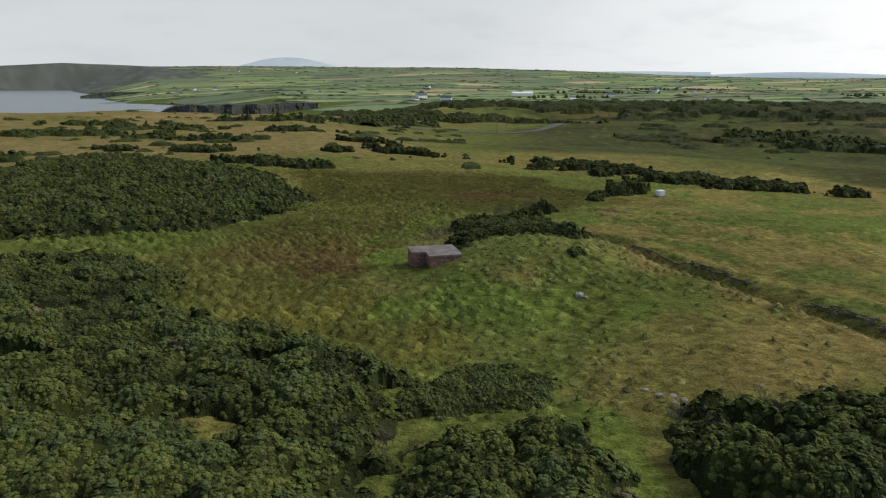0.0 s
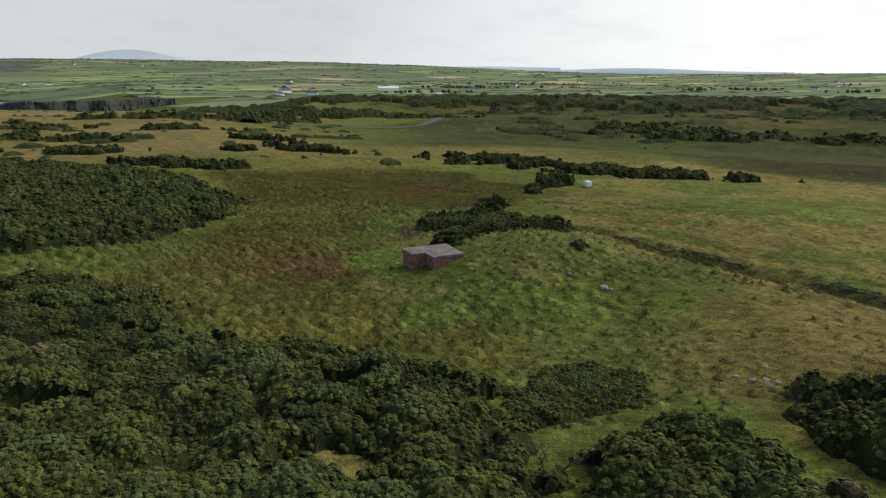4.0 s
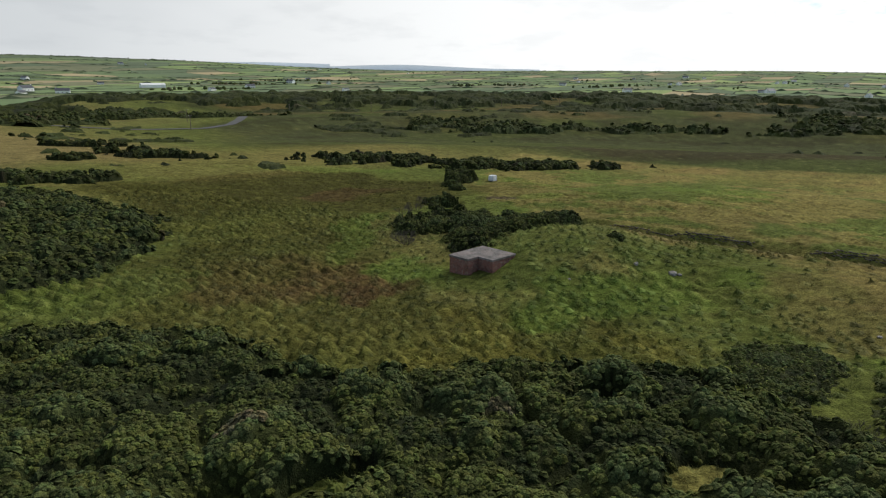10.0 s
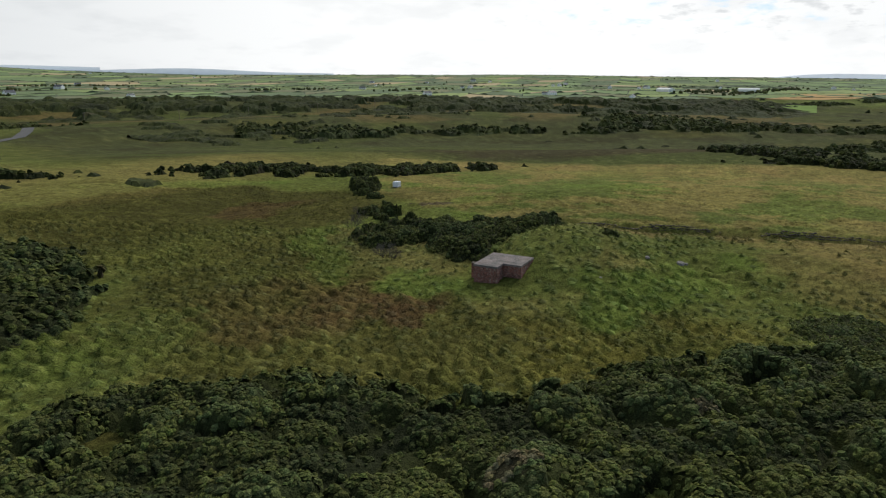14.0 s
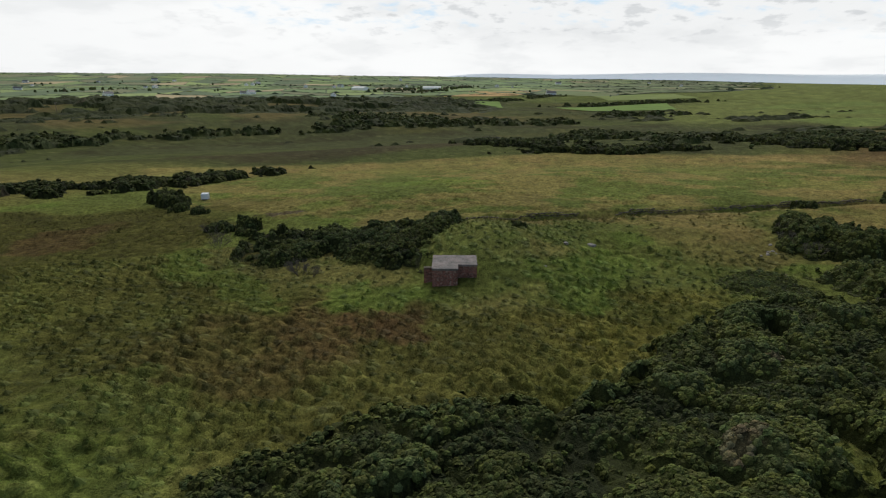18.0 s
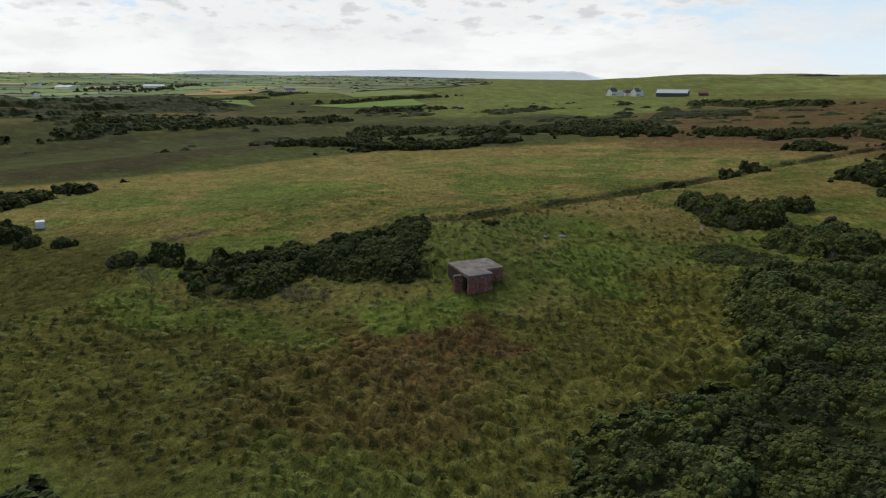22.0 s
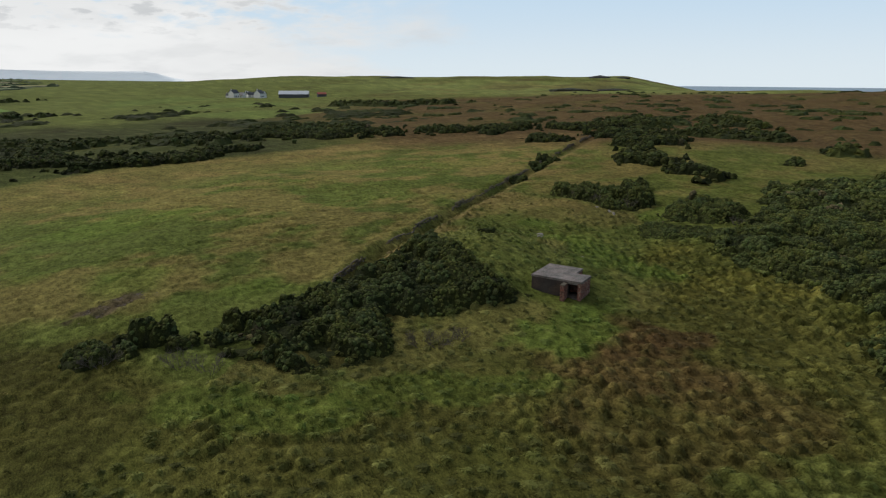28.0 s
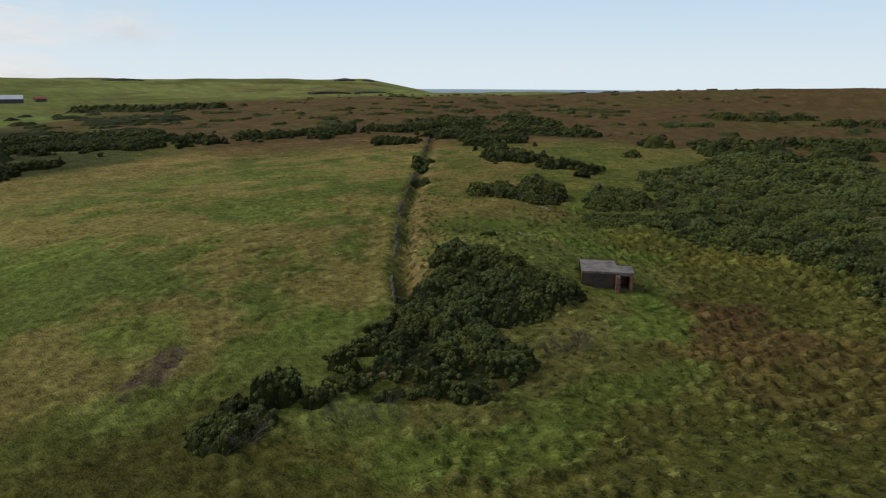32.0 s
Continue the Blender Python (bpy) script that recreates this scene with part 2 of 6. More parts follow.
def brick_material():
    m = material("old_red_brick", (0.160, 0.066, 0.050), scale=0.9, amount=0.4, scale2=6, amount2=0.6, rough=0.95, spec=0.15)
    nt = m.node_tree
    b = nt.nodes["Principled BSDF"]
    base = b.inputs["Base Color"].links[0].from_socket
    tc = nt.nodes.new("ShaderNodeTexCoord")
    br = nt.nodes.new("ShaderNodeTexBrick")
    nt.links.new(tc.outputs["UV"], br.inputs["Vector"])
    br.inputs["Scale"].default_value = 1.0
    br.inputs["Brick Width"].default_value, br.inputs["Row Height"].default_value, br.inputs["Mortar Size"].default_value = 0.225, 0.075, 0.010
    br.inputs["Color1"].default_value, br.inputs["Color2"].default_value, br.inputs["Mortar"].default_value = (1.45, 1.2, 1.1, 1), (0.5, 0.52, 0.55, 1), (1.3, 2.3, 2.6, 1)
    mx = nt.nodes.new("ShaderNodeMix")
    mx.data_type, mx.blend_type = "RGBA", "MULTIPLY"
    mx.inputs[0].default_value = 1.0
    nt.links.new(base, mx.inputs[6])
    nt.links.new(br.outputs[0], mx.inputs[7])
    geo = nt.nodes.new("ShaderNodeNewGeometry")
    no = nt.nodes.new("ShaderNodeTexNoise")
    nt.links.new(geo.outputs["Position"], no.inputs["Vector"])
    no.inputs["Scale"].default_value, no.inputs["Detail"].default_value = 5.0, 6
    mr = nt.nodes.new("ShaderNodeMapRange")
    nt.links.new(no.outputs[0], mr.inputs[0])
    mr.inputs[1].default_value, mr.inputs[2].default_value = 0.57, 0.66
    lime = nt.nodes.new("ShaderNodeMix")
    lime.data_type = "RGBA"
    nt.links.new(mr.outputs[0], lime.inputs[0])
    nt.links.new(mx.outputs[2], lime.inputs[6])
    lime.inputs[7].default_value = (0.30, 0.235, 0.19, 1)
    nt.links.new(lime.outputs[2], b.inputs["Base Color"])
    bu = nt.nodes.new("ShaderNodeBump")
    bu.inputs["Strength"].default_value, bu.inputs["Distance"].default_value = 0.5, 0.02
    nt.links.new(br.outputs["Fac"], bu.inputs["Height"])
    bu.invert = True
    nt.links.new(bu.outputs[0], b.inputs["Normal"])
    return m


M_BRICK = brick_material()


def sea_material():
    m = material("sea_water", (0.05, 0.085, 0.11), scale=0.01, amount=0.08, scale2=0.06, amount2=0.06, rough=0.28, spec=0.5, bump=0.35, bump_scale=0.25)
    return m


M_SEA = sea_material()


# ---- mesh helpers ----
def mesh_object(name, verts, faces, mat, tint=None, smooth=False, parent=None):
    """One object from arrays of corners and faces (all triangles or all quads)."""
    verts, faces = np.asarray(verts, np.float32), np.asarray(faces, np.int32)
    me = bpy.data.meshes.new(name)
    k = faces.shape[1]
    me.vertices.add(len(verts))
    me.vertices.foreach_set("co", verts.ravel())
    me.loops.add(faces.size)
    me.loops.foreach_set("vertex_index", faces.ravel())
    me.polygons.add(len(faces))
    me.polygons.foreach_set("loop_start", np.arange(0, faces.size, k, dtype=np.int32))
    me.polygons.foreach_set("loop_total", np.full(len(faces), k, np.int32))
    me.polygons.foreach_set("use_smooth", np.full(len(faces), smooth, bool))
    if tint is not None:
        a = me.attributes.new("tint", "FLOAT_COLOR", "POINT")
        rgba = np.ones((len(verts), 4), np.float32)
        rgba[:, :3] = tint
        a.data.foreach_set("color", rgba.ravel())
    me.materials.append(mat)
    me.update()
    ob = new(name, me)
    if parent:
        ob.parent = parent
    return ob


def part(name, bm, mat, parent=None, label="", smooth=False):
    """Link a bmesh as one mesh object under a thing or a part."""
    me = bpy.data.meshes.new(name)
    for f in bm.faces:
        f.smooth = smooth
    bm.to_mesh(me)
    bm.free()
    me.materials.append(mat)
    ob = new(name, me)
    if parent:
        ob.parent = parent
    if label:
        tagged(ob, label)
    return ob


def box(bm, x0, y0, z0, x1, y1, z1, bevel=0.0):
    vs = [bm.verts.new(p) for p in ((x0, y0, z0), (x1, y0, z0), (x1, y1, z0), (x0, y1, z0), (x0, y0, z1), (x1, y0, z1), (x1, y1, z1), (x0, y1, z1))]
    fs = [bm.faces.new([vs[i] for i in f]) for f in ((0, 3, 2, 1), (4, 5, 6, 7), (0, 1, 5, 4), (1, 2, 6, 5), (2, 3, 7, 6), (3, 0, 4, 7))]
    if bevel:
        bmesh.ops.bevel(bm, geom=list({e for f in fs for e in f.edges}), offset=bevel, segments=2, affect="EDGES")
    return vs


def scatter(template, tris, pos, yaw, size, tall, lean=None):
    """Copies of a template as joined arrays: pos (n,3), yaw (n), size (n), tall (n)."""
    n, k = len(pos), len(template)
    c, s = np.cos(yaw)[:, None], np.sin(yaw)[:, None]
    x, y, z = template[None, :, 0] * size[:, None], template[None, :, 1] * size[:, None], template[None, :, 2] * tall[:, None]
    v = np.stack([x * c - y * s + pos[:, 0:1], x * s + y * c + pos[:, 1:2], z + pos[:, 2:3]], 2)
    if lean is not None:
        v[:, :, :2] += lean[:, None, :] * (z / np.maximum(tall[:, None], 1e-6))[:, :, None] ** 2
    f = tris[None] + (np.arange(n) * k)[:, None, None]
    return v.reshape(-1, 3), f.reshape(-1, tris.shape[1])

# ---- the shape of the land ----

C0 = (0.0, 70.0)
RING_D = [150, 300, 430, 560, 700, 1200, 2500, 4300, 4800]
RING_B = [-60, -30, -24, -15, 0, 10, 19, 30, 60, 90, 120, 150, 165, 180, 200]
RING_Z = [
    [-1, -1, 0, -40, -40, -40, -40, -40, -40],
    [-1, -1, 0, -8, -40, -40, -40, -40, 133],
    [-1, -1.5, -2, -10, -40, -40, -4, 108.7, 118],
    [-1, -1.5, -3, -11, -40, -11, 5, 113.1, 122],
    [-2.5, -9, -12, -13, -6, -14, 8, 113.3, 122],
    [-3.3, -10.3, -10.7, -13, -5.3, -13.7, 3.7, 93.6, 101],
    [-4.1, -11.5, -9.5, -13, -4.7, -13.4, -0.2, 59.1, 64],
    [-5, -13, -8, -13, -4, -13, -5, 45.8, 50],
    [-4.5, -13, -4, -10, -5, -13, 0, 49, 53],
    [-1, -8, -8, -9, -9, -9, -5, 27.3, 30],
    [2, 0, 0, 1, 2, 22, 0, -18.5, -20],
    [4, 7, 10, 9, 8, 26, -40, -40, -40],
    [3.5, 6.5, 11, 11, 11, -40, -40, -40, -40],
    [4, 7, 15, 10, 2, -40, -40, -40, -40],
    [3, 6, 18, 12, 2, -40, -40, -40, -40],
]
# hills and hollows: x, y, height, half-width x, half-width y, turn
UNDULATION = [
    [-0.2, -0.6, -0.3, 0.3, 1.0, 0.8, 0.1],
    [-0.5, -0.8, 0.0, 0.7, 0.9, 0.5, 0.2],
    [-1.1, -0.8, -0.4, -0.2, 0.7, 0.1, 0.2],
    [-1.1, 0.2, -0.6, -0.7, 0.6, -0.4, 0.0],
    [-1.5, -0.9, -1.5, 0.7, 1.2, -0.3, -0.1],
    [-0.4, -0.5, -1.1, 0.5, 0.1, -0.7, -0.1],
    [0.5, 0.8, -1.3, -0.8, -0.4, -0.7, -0.1],
    [0.2, 0.7, 0.6, 0.6, -0.2, -0.3, -0.0],
]
KNOLLS = [(9, 70.5, 2.9, 7.5, 8.5), (20, 46, 0.9, 5, 9), (3, 51, -0.7, 7, 6), (80, 58, 0.8, 14, 12), (56, 62, -1.5, 9, 9), (0.4, 74.3, -0.9, 1.8, 1.5)]


def sstep(a, b, v):
    u = np.clip((v - a) / (b - a), 0, 1)
    return u * u * (3 - 2 * u)


def lump(x, y, scale, seed=0.0):
    """Smooth uneven noise in three octaves, about -1 to 1; the largest lumps are some two scales wide."""
    total, amp, size = 0.0, 1.0, scale * 1.8
    for k in range(3):
        u, v = x / size + seed * 1.37 + 11.3 * k, y / size - seed * 2.11 + 5.9 * k
        iu, iv = np.floor(u).astype(np.int64), np.floor(v).astype(np.int64)
        fu, fv = u - iu, v - iv
        fu, fv = fu * fu * (3 - 2 * fu), fv * fv * (3 - 2 * fv)

        def knot(a, b):
            h = ((iu + a) * 374761393 + (iv + b) * 668265263 + k * 1274126177) & 0xFFFFFFFF
            h = ((h ^ (h >> 13)) * 1274126177) & 0xFFFFFFFF
            return ((h ^ (h >> 16)) & 0xFFFF) / 32767.5 - 1

        total = total + amp * ((knot(0, 0) * (1 - fu) + knot(1, 0) * fu) * (1 - fv) + (knot(0, 1) * (1 - fu) + knot(1, 1) * fu) * fv)
        amp, size = amp * 0.5, size * 0.47
    return total / 1.15


WALL = [(16, 88), (21, 79), (24, 72), (29.5, 60), (35, 48), (39.5, 36), (46, 19), (55, -6), (66, -35), (76, -55)]


def wall_distance(x, y):
    """Distance to the field wall's line; positive on the field's side."""
    best = np.full(np.shape(x), 1e9)
    side = np.zeros(np.shape(x))
    for (ax, ay), (bx, by) in zip(WALL, WALL[1:]):
        dx, dy = bx - ax, by - ay
        n = math.hypot(dx, dy)
        u = np.clip(((x - ax) * dx + (y - ay) * dy) / n**2, 0, 1)
        px, py = x - ax - u * dx, y - ay - u * dy
        d = np.hypot(px, py)
        s = np.where(px * dy - py * dx < 0, 1.0, -1.0)
        side = np.where(d < best, s, side)
        best = np.minimum(d, best)
    return best * side


# the pasture's outer edge, where the land falls to the valley
FIELD_RIM = [(40, 138), (60, 160), (92, 183), (108, 144), (118, 114), (130, 89), (136, 70), (131, 45), (126, 21), (116, -10), (104, -25), (92, -40), (78, -52)]


def cells(x, y, size, seed=0):
    """The nearest of many scattered points: distance to it (in cell sizes) and a random number for it."""
    u, v = x / size, y / size
    iu, iv = np.floor(u).astype(np.int64), np.floor(v).astype(np.int64)
    best, tag = np.full(u.shape, 9.0), np.zeros(u.shape)
    for a in (-1, 0, 1):
        for b in (-1, 0, 1):
            ku, kv = iu + a, iv + b
            h = (ku * 374761393 + kv * 668265263 + seed * 974711) & 0xFFFFFFFF
            h = ((h ^ (h >> 13)) * 1274126177) & 0xFFFFFFFF
            h1, h2, h3 = (h & 0x3FF) / 1023, ((h >> 10) & 0x3FF) / 1023, ((h >> 20) & 0x3FF) / 1023
            d = np.hypot(ku + h1 - u, kv + h2 - v)
            near = d < best
            best, tag = np.where(near, d, best), np.where(near, h3, tag)
    return best, tag


def height(x, y):
    x, y = np.asarray(x, float), np.asarray(y, float)
    near = 2.2 - 0.02 * x - 0.028 * y
    for j, row in enumerate(UNDULATION):
        for i, a in enumerate(row):
            near = near + a * np.exp(-(((x + 75 - 32 * i) ** 2 + (y + 55 - 32 * j) ** 2) / (2 * 24**2)))
    for cx, cy, a, rx, ry in KNOLLS:
        near = near + a * np.exp(-((x - cx) / rx) ** 2 / 2 - ((y - cy) / ry) ** 2 / 2)
    w = wall_distance(x, y)
    near = near - 0.9 * np.exp(-((w + 1.6) / 1.1) ** 2) + 0.25 * np.exp(-((w - 0.8) / 1.0) ** 2)
    near = near + 0.22 * lump(x, y, 5.0, 1.0) + 0.08 * lump(x, y, 1.7, 2.0)
    dx, dy = x - C0[0], y - C0[1]
    d = np.hypot(dx, dy)
    b = np.degrees(np.arctan2(dx, dy))
    b = np.where(b < -60, b + 360, b)
    table = np.array(RING_Z)
    logd = np.log(np.array(RING_D))
    cols = np.stack([np.interp(b, RING_B + [300], np.append(table[:, k], table[0, k])) for k in range(len(RING_D))])
    q = np.interp(np.log(np.maximum(d, 1)), logd, np.arange(len(RING_D)))
    k = np.clip(q.astype(int), 0, len(RING_D) - 2)
    u = q - k
    u = u * u * (3 - 2 * u)
    pick = lambda kk: np.take_along_axis(cols, kk[None], 0)[0]
    far = pick(k) * (1 - u) + pick(k + 1) * u
    far = far + sstep(150, 500, d) * (1.6 * lump(x, y, 38.0, 4.0) + 1.2 * lump(x, y, 90.0, 5.0)) * (1 - sstep(1500, 3000, d)) + sstep(1500, 3000, d) * 5 * lump(x, y, 420.0, 6.0)
    mix = sstep(105, 165, d)
    return near * (1 - mix) + far * mix


# ---- what covers the ground ----
rng = np.random.default_rng(7)

BUNKER_O, BUNKER_TURN = (-1.45, 68.2), 13.2


def bunker_uv(x, y):
    c, s = math.cos(radians(BUNKER_TURN)), math.sin(radians(BUNKER_TURN))
    return (x - BUNKER_O[0]) * c + (y - BUNKER_O[1]) * s, -(x - BUNKER_O[0]) * s + (y - BUNKER_O[1]) * c


def inside(poly, x, y, rough=0.0, soft=0.0, seed=0.0):
    """1 inside the outline, 0 outside; rough: metres of waviness; soft: metres of blending."""
    x, y = np.asarray(x, float), np.asarray(y, float)
    if rough:
        x, y = x + rough * lump(x, y, rough * 2.2, seed), y + rough * lump(y, x, rough * 2.2, seed + 3)
    shifts = [(0, 0)] if not soft else [(soft * math.cos(a) * r, soft * math.sin(a) * r) for r in (0.35, 0.9) for a in np.arange(0, 6.2, 1.05)]
    total = np.zeros(x.shape)
    px, py = zip(*poly)
    for sx, sy in shifts:
        hit = np.zeros(x.shape, bool)
        for i in range(len(poly)):
            x0, y0, x1, y1 = px[i - 1], py[i - 1], px[i], py[i]
            if y0 == y1:
                continue
            cross = ((y0 > y + sy) != (y1 > y + sy)) & (x + sx < (x1 - x0) * (y + sy - y0) / (y1 - y0) + x0)
            hit ^= cross
        total += hit
    return total / len(shifts)


def blob(x, y, cx, cy, rx, ry=0, turn=0, rough=0.25, seed=0.0):
    ry = ry or rx
    c, s = math.cos(radians(turn)), math.sin(radians(turn))
    u, v = ((x - cx) * c + (y - cy) * s) / rx, (-(x - cx) * s + (y - cy) * c) / ry
    return 1 - sstep(0.75, 1.15, np.hypot(u, v) + rough * lump(x, y, min(rx, ry) * 0.5, seed + cx))


MARSH = [(-34, 150), (-12, 157), (17, 163), (33, 132), (20, 111), (4, 106), (-7, 90), (-9, 78), (-8, 66), (-3, 57), (3, 50), (2, 42), (-6, 42), (-20, 48), (-34, 64), (-37, 76), (-30, 90), (-26, 112), (-29, 130)]
# near thickets
THICKET_WEST = [(-37, 73), (-31, 69), (-27, 62), (-26, 57), (-24, 52), (-16, 50), (-6, 43), (-3, 39), (-4, 34), (-5, 29), (-4, 22), (-1, 15), (2, 4), (-3, -8), (-9, -22), (-24, -34), (-44, -30), (-52, 20), (-57, 60), (-53, 74), (-46, 76)]
THICKET_NORTH_WEST = [(-98, 162), (-84, 168), (-60, 152), (-38, 137), (-28, 124), (-29, 110), (-37, 95), (-49, 89), (-62, 88), (-80, 100)]
THICKET_MOUND = [(14, 80), (15.5, 87), (14, 93), (16, 99), (14.5, 102), (10, 103), (6, 101.5), (2.2, 97.5), (2.2, 93), (4.6, 90), (5.4, 87), (3.4, 83), (1.8, 80), (0.6, 77.6), (1.0, 75.6), (5, 76.2), (8, 76.8), (11, 74.3), (15.2, 73.6), (16, 75.5)]
LOW_SCRUB = [(-3, 38), (1, 42.5), (5, 43.5), (7, 41), (6, 37.5), (2, 35.5), (-2, 35.5)]
THICKET_SOUTH = [(-1, 26), (0, 31.5), (3, 33.5), (7, 32), (8.5, 28), (8, 22), (2, 21)]
THICKET_SOUTH_EAST = [(13, 33.5), (17, 35), (25, 34.5), (30, 31), (24, 25), (15, 26), (12.5, 29)]
# single bushes: x, y, radius, height
BUSHES = [(16.6, 105.4, 1.8, 1.7), (13.6, 104.6, 1.5, 1.0), (15.6, 108.4, 1.3, 0.7), (18.6, 107.6, 1.2, 0.7), (16.8, 110.8, 2.1, 1.0), (14.5, 30, 1.5, 1.4), (24, 30, 3.2, 1.8), (16, 27, 3.5, 2.2), (20, 19, 2.6, 1.6), (27, 30.5, 1.6, 0.9), (41, 26.5, 2.0, 1.0), (47, 12, 2.0, 1.1), (50, 5, 2.4, 1.3),
          (7, -22, 2.6, 1.1), (14, 66, 1.2, 0.6), (36, 132, 3.5, 2.0), (40, 137, 4.0, 2.2), (29, 122, 1.6, 1.0), (31, 127, 2.0, 1.2)]
# larger stands farther off: x, y, half-lengths, turn
STANDS_NEAR = [(54, 165, 27, 8, -32), (38, 182, 17, 6, -20), (80, 149, 15, 4, -32), (-41, 159, 10, 5, -10), (-73, 198, 10, 5, 10), (-33, 203, 6, 4, 0), (-12, 208, 18, 7, -50), (-32, 240, 12, 5, -20), (-100, 201, 9, 5, 0),
               (159, 82, 27, 11, 51), (138, 56, 26, 5, 89), (162, 9, 24, 13, 60), (152, -11, 30, 14, 43), (117, -37, 24, 11, 54), (97, -65, 22, 9, 53), (68, -22, 5, 3, 0), (76, -26, 6, 3, -20), (58, -44, 17, 12, -62), (32, -8, 16, 7, -30), (44, -28, 11, 8, -60)]
STANDS_MID = [(-107, 244, 12, 5, 0), (-78, 236, 10, 4, 0), (-160, 258, 26, 7, 5), (-130, 300, 20, 7, 0), (-60, 290, 18, 6, 0), (-170, 330, 28, 8, 0), (-140, 168, 26, 12, 0), (40, -75, 16, 12, -60), (60, -118, 16, 10, -40),
              (-23, -156, 20, 9, 24), (-59, -141, 12, 6, 21), (-14, -48, 18, 10, 30), (-44, -62, 26, 12, 30), (187, -22, 40, 16, -1), (198, 30, 36, 16, 8), (217, 68, 28, 13, 8), (240, 51, 20, 10, 65), (277, 61, 20, 9, 30), (82, -92, 16, 10, -50)]
STANDS_FAR = [(-90, 370, 24, 8, 0), (-45, 400, 22, 10, 0), (-36, 434, 36, 18, 65), (187, 379, 22, 12, -26), (205, 325, 46, 18, -42), (262, 272, 24, 10, -40), (308, 216, 22, 10, -45), (344, 180, 52, 20, -72), (359, 105, 26, 14, -72), (362, 200, 40, 16, 81),
              (322, -177, 46, 16, 5), (488, 38, 38, 12, 62), (735, 22, 85, 14, -58), (810, 196, 60, 13, -8), (1107, 172, 80, 16, -15), (34, 571, 76, 24, -41), (-35, 594, 60, 22, 44)]


def thicket_cover(x, y):
    c = inside(THICKET_WEST, x, y, 2.0, 0, 1.0)
    holes = sstep(0.62, 0.75, lump(x, y, 6.0, 8.0)) + blob(x, y, -14, 33, 3.5, 1.6) + blob(x, y, -12, 42, 2.5, 1.2) + blob(x, y, -30, 42, 3, 1.5)
    c = c * (1 - np.clip(holes, 0, 1)) * np.where(y < 5, 0.55 + 0.45 * np.sign(lump(x, y, 9.0, 9.0) + 0.35), 1)
    c = np.maximum(c, inside(THICKET_NORTH_WEST, x, y, 2.5, 0, 2.0))
    c = np.maximum(c, inside(THICKET_MOUND, x, y, 0.9, 0, 3.0) * (1 - blob(x, y, 13, 98, 1.8, 1.2)))
    for p, r in ((LOW_SCRUB, 0.8), (THICKET_SOUTH, 0.8), (THICKET_SOUTH_EAST, 1.0)):
        c = np.maximum(c, inside(p, x, y, r, 0, 4.0))
    return c


GREEN, OLIVE, RUSH, RUSSET, OCHRE, TAN, MOOR, DARKM = (np.array(v) for v in (
    (0.118, 0.152, 0.036), (0.130, 0.139, 0.033), (0.108, 0.108, 0.028), (0.122, 0.076, 0.034), (0.290, 0.215, 0.080), (0.270, 0.210, 0.088), (0.118, 0.078, 0.035), (0.056, 0.057, 0.024)))
LUSH, YELLOW = np.array((0.125, 0.185, 0.034)), np.array((0.185, 0.160, 0.034))


